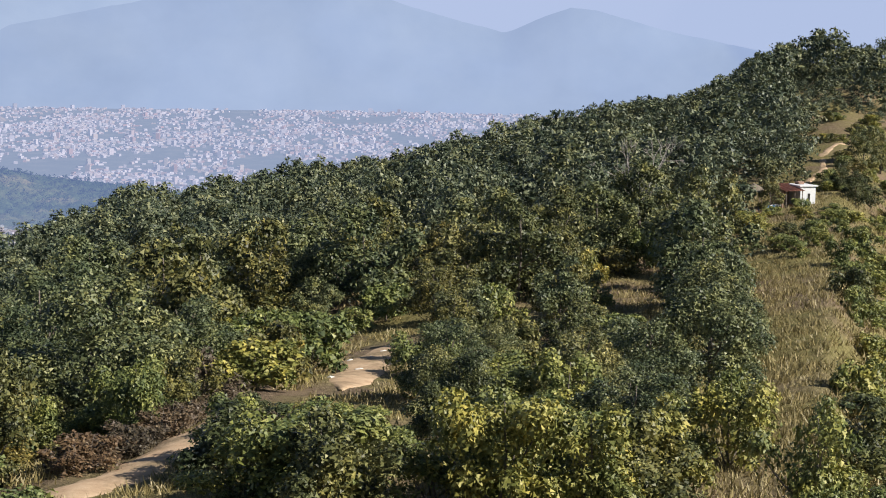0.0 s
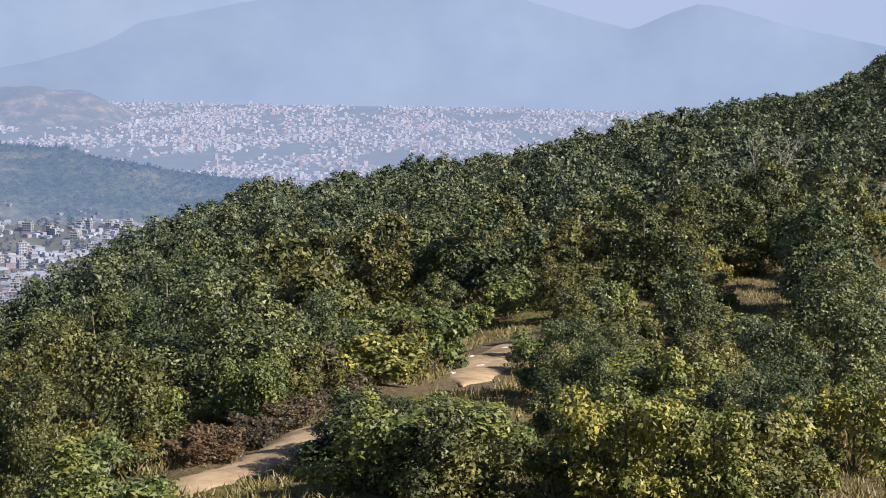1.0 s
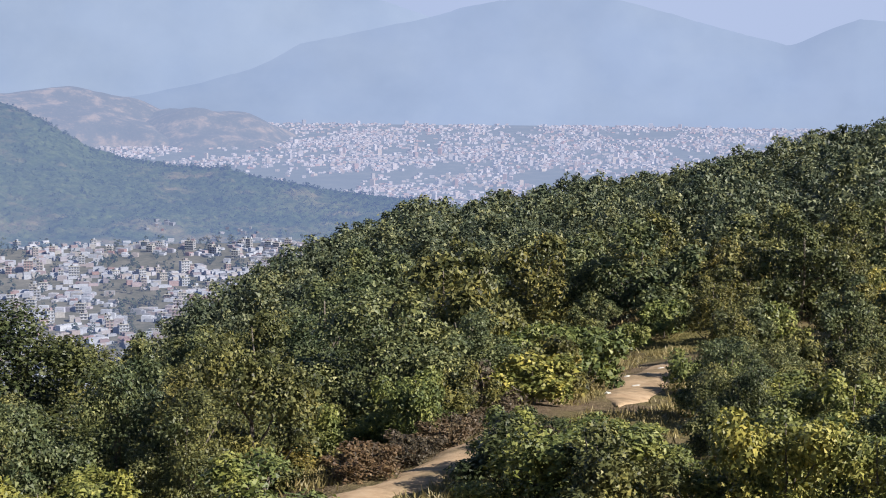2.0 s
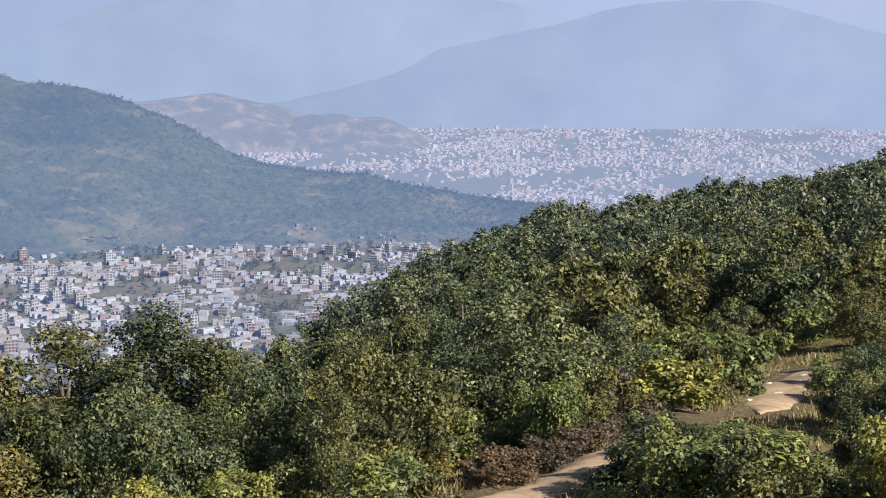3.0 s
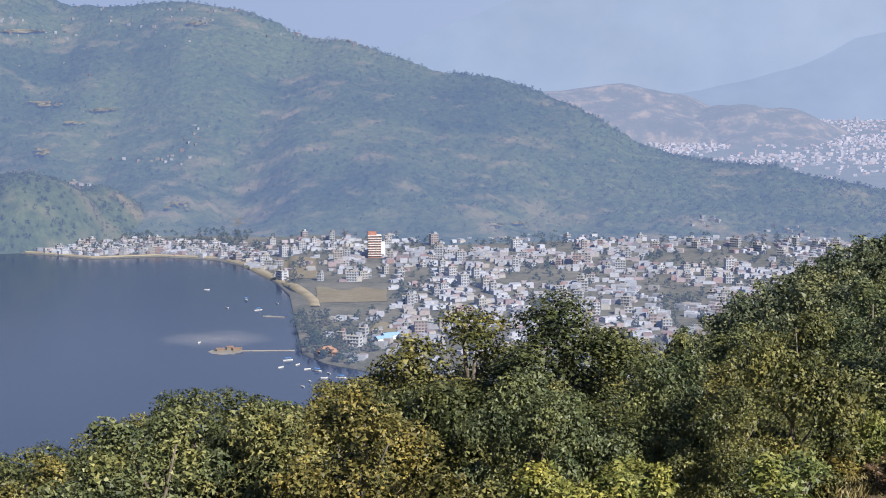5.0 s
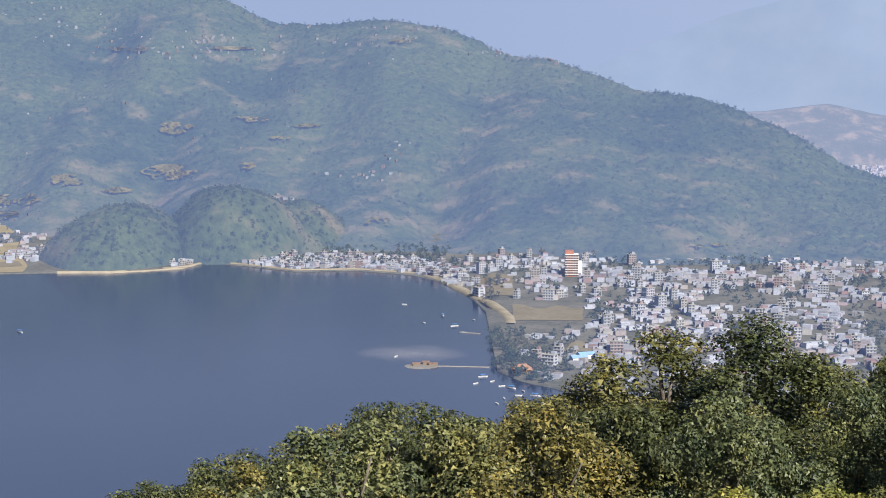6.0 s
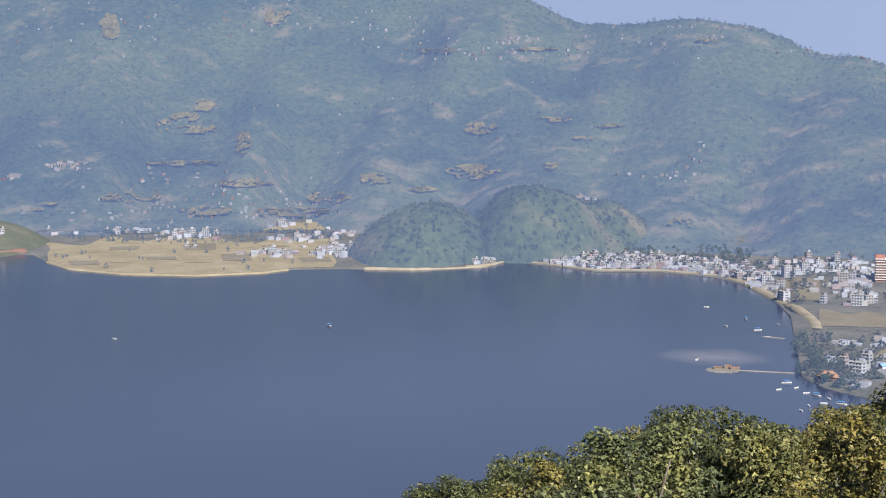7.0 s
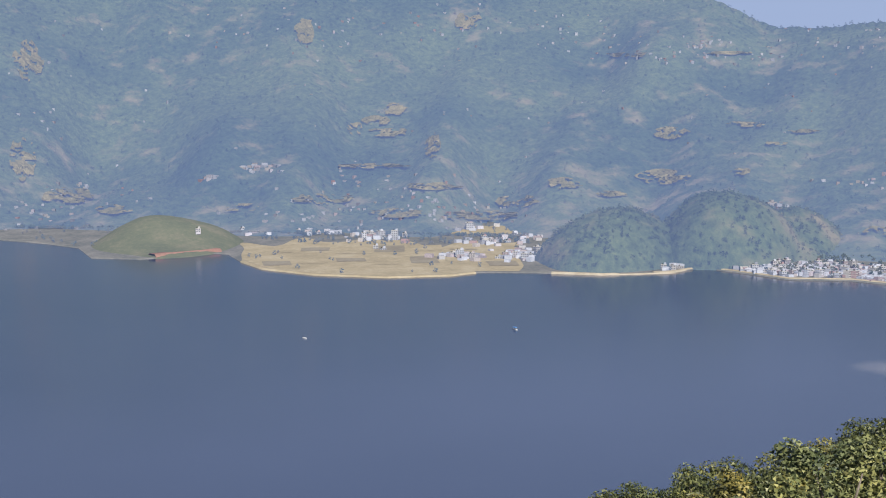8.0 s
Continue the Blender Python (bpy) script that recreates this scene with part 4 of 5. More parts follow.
def clump_trees(name, label, spots, material, seed, scale=1.0, n=55, size=2.4):
    """Far trees as one mesh of leaf clumps."""
    rng = np.random.default_rng(seed)
    protos = []
    for _ in range(5):
        cs, rs = crown_shape(9.0, 8.0, 0.0, rng, 20)
        protos.append(leaves(cs, rs * 1.1, n, size, rng))
    out = []
    for p in spots:
        t, s = rng.uniform(0, 6.28), rng.uniform(0.6, 1.2) * scale
        m = np.array([[math.cos(t), -math.sin(t), 0], [math.sin(t), math.cos(t), 0], [0, 0, 1]]) * s
        out.append(protos[rng.integers(0, 5)] @ m.T + np.array(tuple(p)))
    tagged(new(name, quads_mesh(name, np.concatenate(out), material)), label, "trees", kind="stuff")


def town_trees():
    spots = []
    while len(spots) < 1000:
        az, r = RNG.uniform(12, 53), RNG.uniform(1250, 2330)
        s = shore_r(az)
        if r < s + 4 or r > 2250:
            continue
        k2 = 0.12 - town_gap(az, r) * 0.8
        quay = 37.8 < az < 40.3 and r < 1560
        if not quay and k2 < 0.16 and RNG.random() > 0.12:
            continue
        if 36.2 < az < 41 and 1570 < r < 1740:
            continue
        spots.append(polar(az, r, land_z(az, r)))
    while len(spots) < 1350:
        az = RNG.uniform(49, 80)
        r = shore_r(az) + RNG.uniform(15, 700)
        z = land_z(az, r)
        if RNG.random() < 0.75 and (56 < az < 70.5 and r < shore_r(az) + 380):
            continue
        spots.append(polar(az, r, z))
    for _ in range(380):
        az = RNG.uniform(42, 52)
        r = shore_r(az) + RNG.uniform(50, 330)
        spots.append(polar(az, r, land_z(az, r)))
    for _ in range(520):
        az = RNG.uniform(59, 80)
        r = min(table(BASE_R, az) + 30, shore_r(az) + 330 + abs(RNG.normal()) * 220)
        spots.append(polar(az, r, land_z(az, r)))
    for _ in range(100):
        az = RNG.uniform(37.7, 40.2)
        r = shore_r(az) + RNG.uniform(6, 190)
        spots.append(polar(az, r, land_z(az, r)))
    near = [p for p in spots if bearing(p) < 49]
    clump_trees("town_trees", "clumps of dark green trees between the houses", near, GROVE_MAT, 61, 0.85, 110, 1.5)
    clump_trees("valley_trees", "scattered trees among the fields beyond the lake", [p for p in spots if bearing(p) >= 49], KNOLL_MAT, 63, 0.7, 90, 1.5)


town_trees()


def strip(name, label, pts, width, z, material, category, kind="structure"):
    """A raised ribbon along a line of (azimuth, distance) points."""
    cs = []
    for a, b in zip(pts, pts[1:]):
        for i in range(10):
            f = i / 10
            cs.append(polar(a[0] + (b[0] - a[0]) * f, a[1] + (b[1] - a[1]) * f))
    rows = []
    for i, c in enumerate(cs):
        d = (cs[min(i + 1, len(cs) - 1)] - cs[max(i - 1, 0)]).normalized()
        n = Vector((-d.y, d.x, 0)) * width * 0.5 * (1 + 0.15 * noise.noise(Vector((i * 0.3, 1, 0))))
        r, az = c.length, bearing(c)
        g = max(0.0, land_z(az, r) if r > shore_r(az) else 0.0)
        for o, h in ((-1.5, -1.5), (-1, z), (1, z), (1.5, -1.5)):
            q = c + n * o
            q.z = g + h
            rows.append(q)
    me = grid_mesh(name, rows, len(cs), 4, material)
    return tagged(new(name, me), label, category, kind=kind)


strip("causeway", "pale gravel embankment road along the lake", [(43.2, 2020), (42.4, 1968), (41.3, 1858), (40.4, 1755), (39.85, 1690), (39.5, 1640), (39.45, 1595)], 9, 1.3, GRAVEL, "road")
strip("shore_road", "pale shore road between the lake and the houses", [(43.2, 2022), (45.9, 2070), (48.4, 2063), (50.6, 2132), (52, 2166), (53, 2114), (54, 2096)], 5, 1.2, GRAVEL, "road")
strip("shore_bank", "pale sandy bank at the foot of the knoll", [(53, 2104), (54.5, 2084), (56, 2071), (58.3, 2086)], 5, 1.6, GRAVEL, "bank")
strip("shore_bank", "yellow sandy bank at the edge of the fields", [(61.3, 2086), (62.3, 2057), (65, 2042), (67.9, 2076), (70, 2146), (71, 2248)], 6, 0.9, FIELD_MAT, "bank")


def field(name, label, az0, az1, r0, r1, material, up=0.5, wobble=0.35):
    """A plot of land lying on the valley floor."""
    n, m = 28, 12
    pts = []
    for i in range(n):
        for j in range(m):
            a = az0 + (az1 - az0) * i / (n - 1)
            lo = max(r0, shore_r(a) + 5)
            f = j / (m - 1)
            r = lo + (max(lo + 5, r1 + (r1 - r0) * wobble * noise.noise(Vector((a * 0.8, r1 * 0.01, 0)))) - lo) * f
            a2 = a + 0.25 * noise.noise(Vector((r * 0.01, a * 0.2, 3)))
            pts.append(polar(a2, r, land_z(a2, r) + up))
    return tagged(new(name, grid_mesh(name, pts, n, m, material)), label, "field", kind="structure")


field("field", "golden ripe rice field beside the lake", 59.4, 70.9, 2040, 2440, FIELD_MAT)
for i in range(14):
    az0 = 59.6 + (i % 7) * 1.55
    field("field_plot", "mown tan plot in the ripe rice field", az0, az0 + 1.2, 2150 + (i // 7) * 130 + (i * 37) % 50, 2200 + (i // 7) * 130 + (i * 53) % 60, (STUBBLE, FIELD_MAT)[i % 2], 0.9, 0.2)
field("field", "golden field strip behind the lake houses", 58.6, 63.0, 2540, 2680, FIELD_MAT, 0.6)
field("field", "dry meadow behind the embankment road", 36.4, 39.4, 1620, 1710, STUBBLE, 0.5, 0.5)
field("field", "dull green meadow near the boat landing", 35.4, 37.6, 1450, 1500, STUBBLE, 0.5, 0.5)
field("field", "dry open ground inside the embankment", 39.4, 41.2, 1790, 1960, STUBBLE, 0.5, 0.3)
strip("red_bank", "bare red earth bank at the shore", [(71.9, 2372), (72.8, 2352), (73.6, 2336), (74.7, 2312)], 16, 4.5, REDSOIL_MAT, "bank")


# houses beside the fields and on the far ridge
def hill_at(az, el):
    """The place on the wooded ridge that is seen at this height angle."""
    lo, hi = 0.0, 1.0
    for _ in range(24):
        s = (lo + hi) / 2
        q = far_hill_point(az, s)
        if el_of(q.z, math.hypot(q.x, q.y)) < el:
            lo = s
        else:
            hi = s
    return far_hill_point(az, lo)


def build_villages():
    rows, valley = [], []

    def cluster(az, el, waz, wel, n, size=8):
        for _ in range(n):
            a = az + RNG.normal() * waz
            e = el + RNG.normal() * wel
            if e > table(RIDGE_EL, a) - 0.05:
                e = table(RIDGE_EL, a) - 0.05
            q = hill_at(a, e)
            rows.append((q.x, q.y, q.z - 4, RNG.uniform(0.35, 0.9) * size, RNG.uniform(0.35, 0.9) * size, RNG.uniform(5.5, 8), RNG.uniform(0, 1.57)))

    for c in ((38.0, 0.4, 0.35, 0.08, 16), (40.3, 0.6, 0.4, 0.1, 12), (44.5, 1.7, 1.6, 0.06, 16), (47, 1.1, 1.8, 0.25, 26), (52.1, 1.16, 0.45, 0.12, 26), (51.5, 0.7, 1.8, 0.12, 34), (55, 1.2, 2.0, 0.4, 26), (60, 2.0, 3, 0.5, 30), (66, 2.1, 3, 0.6, 26), (72, 1.6, 2.5, 0.4, 14), (44.4, -3.6, 0.5, 0.3, 8), (45.5, -4.4, 1.0, 0.12, 12), (48.8, -5.35, 0.25, 0.12, 14, 12), (70.3, -3.8, 0.45, 0.1, 26, 14), (72.3, -4.15, 0.25, 0.06, 6, 12), (66.5, -4.3, 1.2, 0.3, 16), (64, -5.0, 1.5, 0.4, 22), (62, -5.7, 1.5, 0.3, 40), (67.5, -5.8, 2.0, 0.35, 34), (77, -4.9, 1.3, 0.4, 30), (79, -5.5, 1.0, 0.3, 24), (79.0, -1.6, 0.5, 0.1, 6), (23.2, -6.9, 0.3, 0.15, 10), (20.1, -7.3, 0.4, 0.15, 10)):
        cluster(*c)
    for n, az, r, wa, wr in ((26, 61.7, 2240, 0.5, 18), (34, 59.3, 2260, 0.5, 40), (26, 65.2, 2480, 0.6, 25), (22, 60.8, 2430, 0.8, 40), (16, 68.5, 2565, 1.0, 15), (22, 62.2, 2620, 0.9, 30), (18, 58.7, 2480, 0.5, 60)):
        for _ in range(n):
            a, q = az + RNG.normal() * wa, r + RNG.normal() * wr
            if q > shore_r(a) + 12:
                p = polar(a, q)
                valley.append((p.x, p.y, land_z(a, q) - 1, RNG.uniform(6, 13), RNG.uniform(5, 9), RNG.uniform(4, 7.5), radians(a) + RNG.normal() * 0.4))
    tagged(new("village_houses", boxes_mesh("village_houses", valley, HOUSE_STUFF)), "small village houses beside the ripe fields", "houses", kind="stuff")
    for _ in range(70):
        a = RNG.uniform(42, 80)
        cluster(a, RNG.uniform(-4.5, min(4, table(RIDGE_EL, a))), 0.1, 0.05, 1, 6)
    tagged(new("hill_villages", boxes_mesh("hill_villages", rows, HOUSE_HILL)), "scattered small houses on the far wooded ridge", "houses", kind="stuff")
    # single houses at the fields
    for az, r, i in ((61.9, 2235, 3), (61.4, 2225, 1), (62.2, 2250, 0), (59.2, 2220, 1), (58.9, 2245, 0), (59.6, 2240, 6), (60.0, 2260, 0), (59.3, 2290, 5), (58.7, 2300, 1), (60.3, 2230, 5), (64.6, 2460, 4), (65.2, 2480, 3), (65.6, 2500, 1), (64.2, 2500, 0), (65.9, 2460, 2), (61.5, 2600, 3), (62.4, 2610, 5), (67.8, 2560, 5), (68.6, 2570, 0), (69.6, 2560, 5), (70.9, 2600, 6), (65.1, 2330, 5), (65.4, 2340, 0), (60.6, 2420, 0), (60.9, 2440, 1), (59.9, 2430, 5), (72.7, 2420, 0)):
        set_house(i, az, r, radians(az) + RNG.normal() * 0.3, 26.0 if az > 72 else None)


build_villages()


def terrace(label, az, el, waz, wel, seed):
    """A stepped patch of cleared fields on the far ridge."""
    n = 22
    pts = []
    for i in range(n):
        u = 2 * i / (n - 1) - 1
        for j in range(n):
            v = 2 * j / (n - 1) - 1
            k2 = 1 + 0.35 * noise.noise(Vector((u * 1.5, v * 1.5, seed)))
            f = math.hypot(u, v)
            sq = max(abs(u), abs(v)) / f if f else 1
            a, e = az + u * waz * k2 * sq, el + v * wel * k2 * sq
            q = hill_at(a, min(e, table(RIDGE_EL, a) - 0.03))
            q.z += 5.0
            pts.append(q)
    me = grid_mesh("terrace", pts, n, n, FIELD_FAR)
    bm = bmesh.new()
    bm.from_mesh(me)
    gone = [f for f in bm.faces if noise.noise(f.calc_center_median() * 0.03) + 0.6 * noise.noise(f.calc_center_median() * 0.09) > 0.12]
    bmesh.ops.delete(bm, geom=gone, context="FACES")
    bm.to_mesh(me)
    bm.free()
    me.polygons.foreach_set("use_smooth", [False] * len(me.polygons))
    tagged(new("backdrop_terrace", me), label, "field", kind="structure")


for i, (az, el, wa, we) in enumerate([(64.6, -1.5, 0.5, 0.22), (65.3, -1.95, 0.6, 0.2), (64.9, -2.45, 0.8, 0.2), (66.2, -2.3, 0.3, 0.3), (65.5, -3.84, 1.4, 0.09), (63.0, -3.0, 0.35, 0.5), (50.2, -2.14, 0.9, 0.1), (48.0, -2.4, 0.6, 0.08), (49.1, -2.9, 0.5, 0.08), (53.2, -2.5, 0.7, 0.25), (50.4, -4.05, 0.4, 0.15), (53.5, -4.3, 1.1, 0.3), (55.6, -5.0, 0.8, 0.12), (57.5, -4.6, 0.8, 0.25), (51.0, 0.75, 0.9, 0.07), (55.0, 0.7, 0.9, 0.12), (44.0, 1.1, 0.5, 0.12), (61.5, 2.1, 0.6, 0.35), (68.2, 1.7, 0.4, 0.5), (79.3, 0.5, 0.6, 0.7), (77.9, -4.9, 0.9, 0.35), (76.1, -5.5, 0.7, 0.2), (79.6, -3.4, 0.5, 0.8), (71.0, -5.5, 0.9, 0.15), (45.0, -6.4, 0.5, 0.2), (31.0, -7.25, 1.0, 0.10), (61.0, -5.9, 1.5, 0.2), (64.5, -5.8, 1.3, 0.18), (67.5, -5.2, 1.2, 0.2), (59.5, -5.3, 0.9, 0.25), (63.0, -4.7, 1.1, 0.15)]):
    terrace("tan terraced fields cut into the wooded ridge", az, el, wa, we, i * 3.7)


# ---- on the water ----
def make_boat(name, label, length, roofed):
    root = new(name)
    bm = bmesh.new()
    prof = [(-0.5, 0.05), (-0.4, 0.6), (-0.1, 0.95), (0.2, 0.9), (0.42, 0.45), (0.5, 0.04)]
    rings = []
    for u, wv in prof:
        hw = wv * length * 0.14
        rings.append([bm.verts.new((u * length, s * hw * k2, z)) for s, k2, z in ((-1, 1, 0.75), (-1, 0.6, -0.15), (1, 0.6, -0.15), (1, 1, 0.75))])
    for a, b in zip(rings, rings[1:]):
        for i in range(4):
            bm.faces.new((a[i], a[(i + 1) % 4], b[(i + 1) % 4], b[i]))
    bm.faces.new(rings[0])
    bm.faces.new(list(reversed(rings[-1])))
    part("hull", bm, BOATPAINT, root)
    for x in (-0.2, 0.15):
        bm = bmesh.new()
        box(bm, x * length, 0, 0.76, 0.35, length * 0.22, 0.08)
        part("thwart", bm, TIMBER, root)
    if roofed:
        bm = bmesh.new()
        box(bm, 0, 0, 2.3, length * 0.6, length * 0.3, 0.15, 0.05)
        canopy = part("canopy", bm, BLUE, root, "blue canopy")
        for sx in (-1, 1):
            for sy in (-1, 1):
                bm = bmesh.new()
                tube(bm, [Vector((sx * length * 0.25, sy * length * 0.12, 0.7)), Vector((sx * length * 0.25, sy * length * 0.12, 2.35))], [0.05, 0.05], 5)
                part("post", bm, TIMBER, canopy)
    return tagged(root, label, "boat", "boats on the lake")


ROWBOAT = make_boat("rowing_boat", "small white rowing boat on the lake", 6, False)
FERRY = make_boat("covered_boat", "white boat with a blue canopy on the lake", 9, True)
for n, (az, r, roof) in enumerate([(59.6, 1620, 1), (68.4, 1574, 0), (42.3, 1680, 1), (41.8, 1610, 1), (43.9, 1760, 0), (41.4, 1570, 0), (40.6, 1340, 1), (40.2, 1320, 0), (39.8, 1300, 0), (39.4, 1292, 1), (38.9, 1280, 0), (39.1, 1262, 0), (38.4, 1262, 1), (40.9, 1310, 0), (39.7, 1250, 0), (43.1, 1630, 0), (41.0, 1650, 0), (44.25, 1435, 0), (40.0, 1230, 0)]):
    src = FERRY if roof else ROWBOAT
    m = Matrix.Translation(polar(az, r, 0.05)) @ Matrix.Rotation(RNG.uniform(0, 6.28), 4, "Z")
    if n in (0, 1):
        src.matrix_basis = m
    else:
        copy_thing(src, m)


def build_sandbank():
    n = 26
    pts = []
    for i in range(n):
        for j in range(10):
            u, v = 2 * i / (n - 1) - 1, 2 * j / 9 - 1
            q = polar(43.2 + u * 0.7, 1388 + v * 14)
            k2 = 1 - (u * u + v * v) * (1 + 0.4 * noise.noise(Vector((u * 3, v * 3, 0))))
            q.z = max(-0.6, 0.6 * k2)
            pts.append(q)
    me = grid_mesh("sandbank", pts, n, 10, SANDBANK)
    tagged(new("sandbank", me), "low brown sandbank in the lake", "sandbank", kind="structure")
    for az, r, w, d, h in ((43.4, 1390, 7, 4, 2.2), (43.0, 1396, 6, 4, 2.6), (42.7, 1391, 8, 4, 2.0)):
        root = new("shed")
        root.matrix_basis = Matrix.Translation(polar(az, r, 0.3)) @ Matrix.Rotation(radians(az), 4, "Z")
        bm = bmesh.new()
        box(bm, 0, 0, 0, w, d, h)
        part("wall", bm, TIMBER, root)
        bm = bmesh.new()
        box(bm, 0, 0, h, w + 0.8, d + 0.8, 0.25)
        part("roof", bm, ROOFTILE, root)
        tagged(root, "low shed with a reddish roof on the sandbank", "shed", "sheds on the sandbank")
    strip("jetty", "thin jetty leading from the shore to the sandbank", [(42.6, 1388), (41.4, 1386), (40.2, 1384)], 1.6, 0.7, SANDBANK, "jetty")
    strip("jetty", "thin jetty in the bay", [(41.6, 1572), (40.6, 1562)], 1.4, 0.7, SANDBANK, "jetty")


build_sandbank()


def build_temple(az, r):
    """A tiered pavilion by the boat landing."""
    root = new("pavilion")
    root.matrix_basis = Matrix.Translation(polar(az, r, 1.0)) @ Matrix.Rotation(radians(az), 4, "Z")
    bm = bmesh.new()
    box(bm, 0, 0, 0, 16, 9, 4)
    part("wall", bm, REDPAINT, root)
    for z, w in ((4, 1.0), (6.6, 0.6)):
        bm = bmesh.new()
        a = [bm.verts.new((sx * 9.5 * w, sy * 6 * w, z)) for sx, sy in ((-1, -1), (1, -1), (1, 1), (-1, 1))]
        b = [bm.verts.new((sx * 5.5 * w, sy * 1.0 * w, z + 3 * w + 0.4)) for sx, sy in ((-1, -1), (1, -1), (1, 1), (-1, 1))]
        bm.faces.new(a)
        bm.faces.new(b)
        for i in range(4):
            bm.faces.new((a[i], a[(i + 1) % 4], b[(i + 1) % 4], b[i]))
        part("roof", bm, ROOFTILE, root, "red tiered roof")
    tagged(root, "red-roofed pavilion at the boat landing", "pavilion")


build_temple(38.95, 1352)
for az, r in ((36.6, 1405), (36.3, 1420)):
    root = new("shed")
    root.matrix_basis = Matrix.Translation(polar(az, r, land_z(az, r))) @ Matrix.Rotation(radians(az + 20), 4, "Z")
    bm = bmesh.new()
    box(bm, 0, 0, 0, 15, 9, 4)
    part("wall", bm, WHITEWASH, root)
    bm = bmesh.new()
    v = [bm.verts.new(c) for c in ((-8, -5, 3.9), (8, -5, 3.9), (8, 5, 3.9), (-8, 5, 3.9), (-8, 0, 6), (8, 0, 6))]
    for q in ((0, 1, 5, 4), (2, 3, 4, 5), (0, 4, 3), (1, 2, 5), (3, 2, 1, 0)):
        bm.faces.new([v[i] for i in q])
    part("roof", bm, BLUEROOF, root, "blue sheet-metal roof")
    tagged(root, "white shed with a blue sheet-metal roof", "shed")


def scatter_hill_trees():
    spots = []
    for _ in range(5200):
        a = RNG.uniform(12, 82)
        s = RNG.random() ** 0.8
        q = far_hill_point(float(a), float(s))
        q.z -= 2
        spots.append(q)
    for _ in range(700):
        a = RNG.uniform(12, 57)
        q = far_hill_point(float(a), float(RNG.uniform(0.97, 1.0)))
        q.z -= 1
        spots.append(q)
    pick = [KNOLL_SPOTS[int(i)] - Vector((0, 0, 2)) for i in RNG.integers(0, len(KNOLL_SPOTS), 1300)]
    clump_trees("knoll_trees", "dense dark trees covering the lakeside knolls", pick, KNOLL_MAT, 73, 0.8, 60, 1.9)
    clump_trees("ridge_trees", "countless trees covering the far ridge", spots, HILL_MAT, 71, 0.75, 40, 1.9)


scatter_hill_trees()

# ---- the hut on the ridge ----
HUT = polar(-14.35, 164)
HUT.z = hill_z(-14.35, 164) + 0.2
HUT_SIZE = 0.8
HUT_M = Matrix.Translation(HUT) @ Matrix.Rotation(radians(20), 4, "Z") @ Matrix.Scale(HUT_SIZE, 4)


def at_hut(name, x, y, z, turn=0.0):
    root = new(name)
    root.matrix_basis = HUT_M @ pose(x, y, z, 0, 0, turn)
    return root


def build_hut():
    root = at_hut("hut", 0, 0, 0)
    bm = bmesh.new()
    box(bm, 1.6, 1.2, -0.8, 2.3, 3.0, 3.1, 0.03)
    wall = part("wall", bm, WHITEWASH, root, "whitewashed wall")
    bm = bmesh.new()
    box(bm, 1.75, -0.32, 0.5, 0.3, 0.08, 0.9)
    part("window", bm, DARK, wall, "narrow dark window")
    bm = bmesh.new()
    box(bm, -0.75, 2.5, -0.8, 2.4, 0.25, 2.9)
    part("back_wall", bm, BRICK, root, "mud-brick back wall")
    bm = bmesh.new()
    box(bm, -2.0, 1.2, -0.8, 0.25, 2.8, 2.7)
    part("side_wall", bm, BRICK, root, "mud-brick side wall")
    for x in (-1.95, -0.7, 0.4):
        bm = bmesh.new()
        tube(bm, [Vector((x, -0.9, -0.8)), Vector((x, -0.9, 1.95))], [0.07, 0.06], 6)
        part("post", bm, TIMBER, root)
    # corrugated porch roof in sheets
    for i in range(4):
        bm = bmesh.new()
        x0 = -2.25 + i * 0.7
        n = 15
        rows = []
        for y, z in ((-1.25, 1.85), (2.7, 2.45)):
            rows.append([[bm.verts.new((x0 + 0.72 * k2 / (n - 1), y, z + 0.05 * math.sin(k2 * 2.6) - t + 0.01 * i)) for k2 in range(n)] for t in (0, 0.03)])
        for k2 in range(n - 1):
            bm.faces.new((rows[0][0][k2], rows[0][0][k2 + 1], rows[1][0][k2 + 1], rows[1][0][k2]))
            bm.faces.new((rows[0][1][k2], rows[1][1][k2], rows[1][1][k2 + 1], rows[0][1][k2 + 1]))
            bm.faces.new((rows[0][0][k2], rows[0][1][k2], rows[0][1][k2 + 1], rows[0][0][k2 + 1]))
        part("roof_sheet", bm, RUST, root, "rusty corrugated iron sheet")
    bm = bmesh.new()
    box(bm, 1.6, 1.2, 2.3, 2.7, 3.4, 0.14)
    part("roof_slab", bm, WHITEWASH, root)
    bm = bmesh.new()
    box(bm, 1.5, 1.6, 2.45, 0.9, 0.9, 0.35, 0.05)
    part("roof_box", bm, BRICK, root)
    tagged(root, "small whitewashed hut with a rusty porch roof on the ridge", "hut")


build_hut()


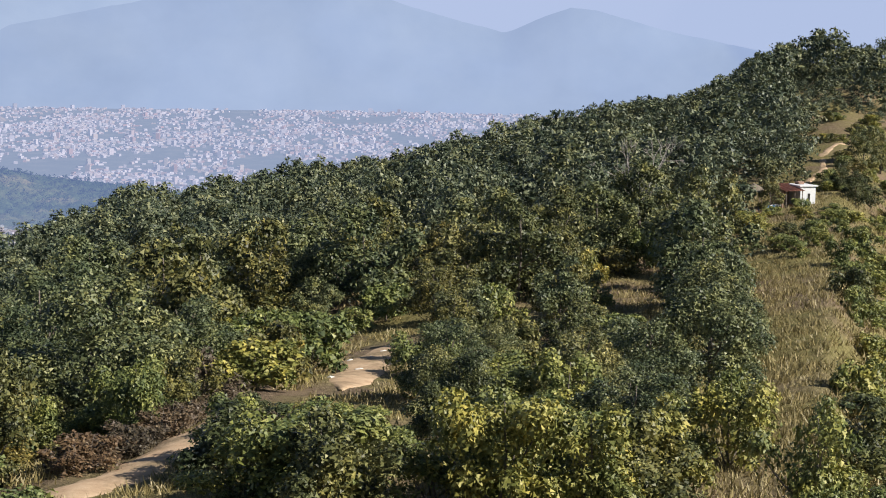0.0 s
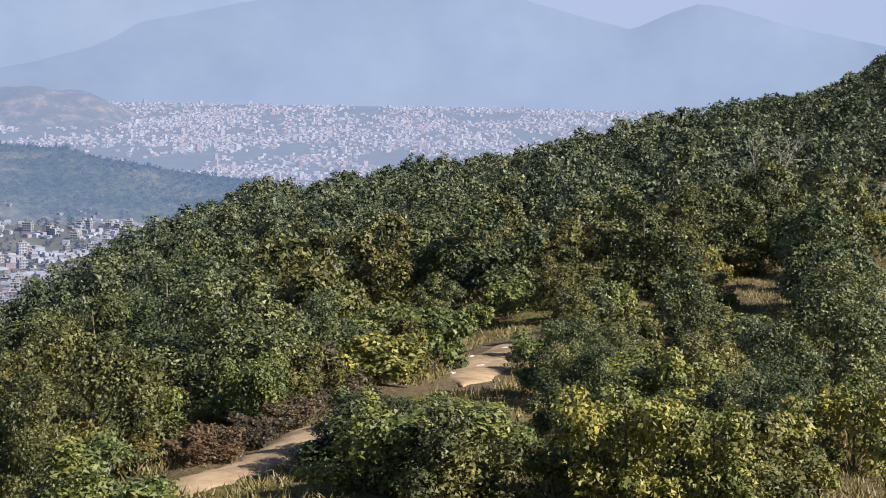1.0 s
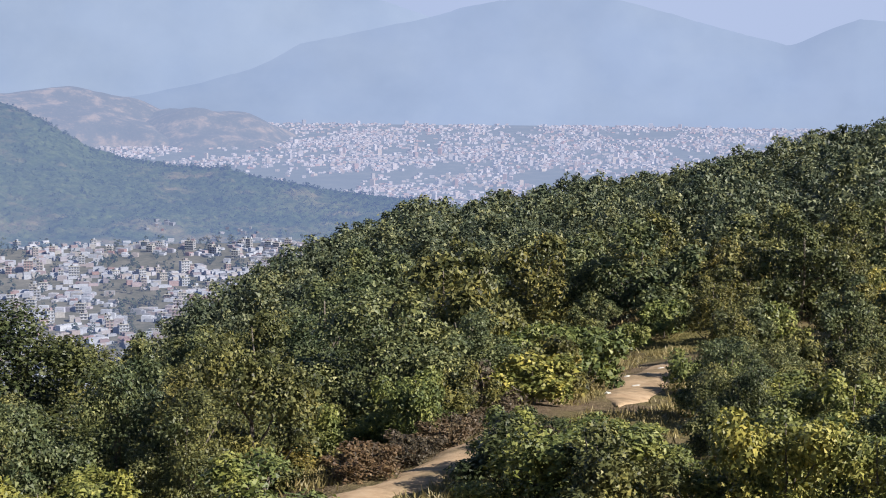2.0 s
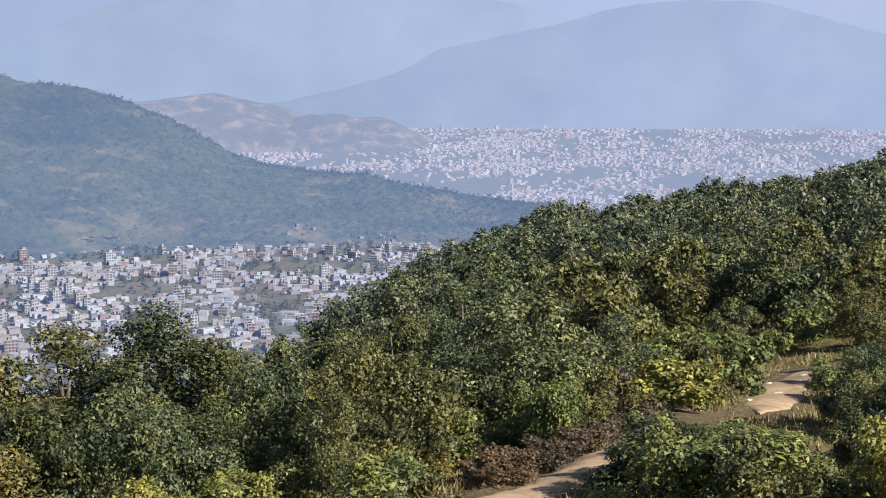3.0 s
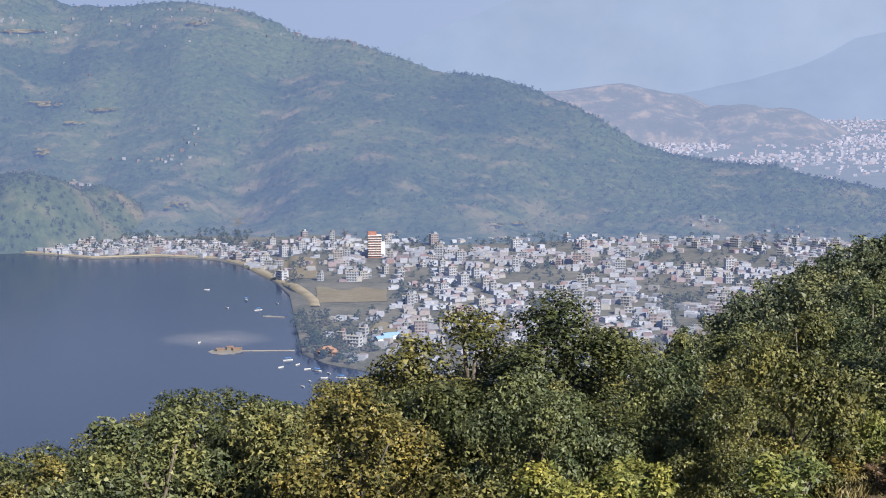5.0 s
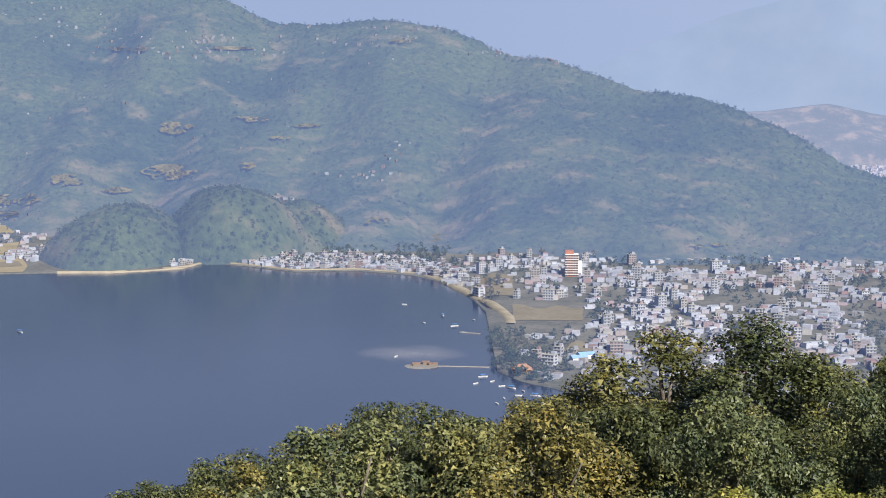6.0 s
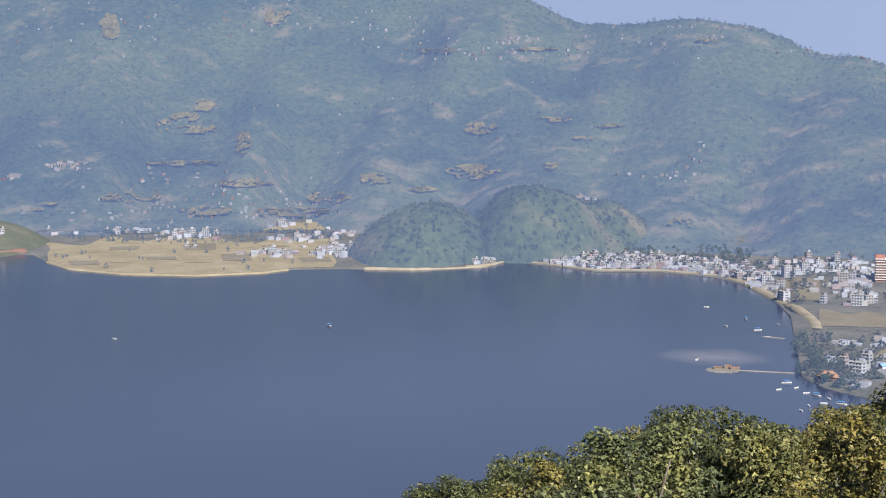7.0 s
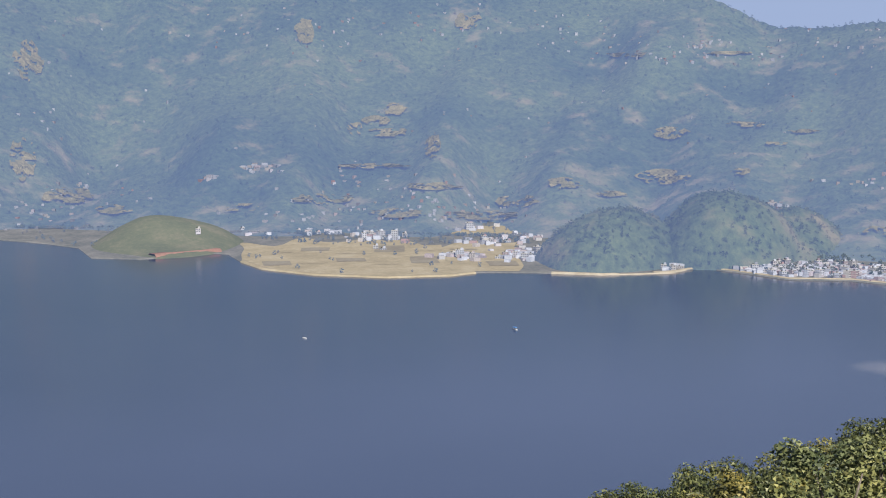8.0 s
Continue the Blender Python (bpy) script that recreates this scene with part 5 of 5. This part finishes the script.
def build_sunshade():
    root = at_hut("thatched_shelter", -5.6, 1.0, -0.3)
    bm = bmesh.new()
    bmesh.ops.create_cone(bm, cap_ends=True, segments=18, radius1=1.9, radius2=0.12, depth=1.0, matrix=Matrix.Translation((0, 0, 2.5)))
    for v in bm.verts:
        v.co += Vector((noise.noise(v.co * 3), noise.noise(v.co * 3 + Vector((9, 0, 0))), noise.noise(v.co * 2) * 0.6)) * 0.12
    part("roof", bm, THATCH, root, "shaggy thatched roof")
    for i in range(4):
        bm = bmesh.new()
        a = i * math.pi / 2 + 0.4
        tube(bm, [Vector((math.cos(a) * 1.3, math.sin(a) * 1.3, -0.5)), Vector((math.cos(a) * 1.3, math.sin(a) * 1.3, 2.1))], [0.06, 0.05], 6)
        part("post", bm, TIMBER, root)
    tagged(root, "round thatched sunshade on wooden posts", "shelter")


build_sunshade()


def build_terrace_wall():
    root = at_hut("terrace", -3.0, -2.6, -0.9)
    bm = bmesh.new()
    box(bm, 0, 2.0, -1.4, 12.0, 6.5, 1.5, 0.08)
    part("fill", bm, PATH_MAT, root, "trodden earth platform")
    me_list = []
    rng = random.Random(4)
    for i in range(4):
        bm = bmesh.new()
        w, d, h = rng.uniform(0.5, 0.9), 0.4, rng.uniform(0.22, 0.34)
        box(bm, 0, 0, 0, w, d, h, 0.05)
        me_list.append((w, bm_mesh("stone", bm, STONE)))
    for row in range(5):
        x = -6.0 + rng.uniform(0, 0.3)
        while x < 6.0:
            w, me = me_list[rng.randrange(4)]
            ob = new("stone", me)
            ob.parent = root
            ob.matrix_basis = pose(x + w / 2, -1.45 + rng.uniform(-0.08, 0.05), -1.45 + row * 0.3, rng.uniform(-4, 4), rng.uniform(-4, 4), rng.uniform(-8, 8))
            x += w + 0.03
    tagged(root, "earth terrace held by a dry stone wall", "terrace")
    steps = at_hut("steps", -2.2, -5.0, -2.6)
    for i in range(6):
        bm = bmesh.new()
        box(bm, 0, i * 0.35, i * 0.19, 0.9, 0.4, 0.22, 0.02)
        part("step", bm, PALE_STONE, steps)
    tagged(steps, "short flight of pale stone steps", "steps")


build_terrace_wall()


def make_chair():
    root = new("plastic_chair")
    bm = bmesh.new()
    box(bm, 0, 0, 0.42, 0.45, 0.45, 0.05, 0.01)
    part("seat", bm, BLUE, root)
    bm = bmesh.new()
    box(bm, 0, 0.21, 0.46, 0.45, 0.05, 0.42, 0.01)
    part("backrest", bm, BLUE, root)
    for sx in (-0.19, 0.19):
        for sy in (-0.19, 0.19):
            bm = bmesh.new()
            tube(bm, [Vector((sx, sy, 0)), Vector((sx, sy, 0.43))], [0.025, 0.025], 5)
            part("leg", bm, BLUE, root)
    return tagged(root, "blue plastic chair on the hut's terrace", "chair", "chairs on the terrace")


chair = make_chair()
for n, (x, y, t) in enumerate([(-4.6, -1.2, 30), (-3.9, -0.9, 200), (-3.4, -1.6, 90), (-5.0, 0.2, 250), (0.1, -1.9, 10)]):
    m = HUT_M @ pose(x, y, -0.8, 0, 0, t)
    if n:
        copy_thing(chair, m @ Matrix.Scale(1 / HUT_SIZE, 4))
    else:
        chair.matrix_basis = m


def make_table(x, y):
    root = at_hut("table", x, y, -0.8)
    bm = bmesh.new()
    box(bm, 0, 0, 0.7, 1.1, 0.7, 0.06, 0.01)
    part("tabletop", bm, WHITEWASH, root)
    for sx in (-0.45, 0.45):
        for sy in (-0.28, 0.28):
            bm = bmesh.new()
            tube(bm, [Vector((sx, sy, 0)), Vector((sx, sy, 0.71))], [0.03, 0.03], 5)
            part("leg", bm, TIMBER, root)
    tagged(root, "small white table on the hut's terrace", "table")


make_table(-4.2, -0.3)
make_table(-2.7, 0.2)


def hang_cloth():
    root = at_hut("cloth", 0.9, -0.75, -0.4)
    bm = bmesh.new()
    n = 12
    rows = [[bm.verts.new((0.9 * i / n, 0.06 * math.sin(i * 1.4 + j), 1.1 * j / 5 - 0.3)) for i in range(n + 1)] for j in range(6)]
    for a, b in zip(rows, rows[1:]):
        for i in range(n):
            bm.faces.new((a[i], a[i + 1], b[i + 1], b[i]))
    bmesh.ops.solidify(bm, geom=bm.faces[:], thickness=0.02)
    part("sheet", bm, TEAL, root)
    tagged(root, "teal cloth hung at the corner of the hut", "cloth")


hang_cloth()


def make_rock(name, az, r, size, material, label, seed):
    bm = bmesh.new()
    bmesh.ops.create_icosphere(bm, subdivisions=2, radius=size)
    for v in bm.verts:
        k2 = 1 + 0.45 * noise.noise(v.co * (1.6 / size) + Vector((seed, 0, 0)))
        v.co = Vector((v.co.x * k2 * 1.3, v.co.y * k2, v.co.z * k2 * 0.6))
    ob = new(name, bm_mesh(name, bm, material))
    ob.location = polar(az, r, hill_z(az, r) + size * 0.15)
    return tagged(ob, label, "rock", "stones on the slope")


for i, (az, r, s) in enumerate([(-11.4, 128, 0.25), (-11.15, 130, 0.32), (-10.9, 129, 0.2), (-11.6, 131, 0.22), (-12.4, 138, 0.3), (-12.7, 140, 0.38), (-12.1, 141, 0.25)]):
    make_rock("rock", az, r, s, PALE_STONE, "pale weathered stone lying on the grass", i * 2.3)
for i, (az, r) in enumerate([(3.4, 74), (2.9, 78), (2.4, 80), (4.6, 70), (1.6, 84), (2.0, 77), (8.9, 58.5), (3.8, 77)]):
    make_rock("stone", az, r, RNG.uniform(0.10, 0.2), PALE_STONE, "small white stone on the bare path", i * 1.7)
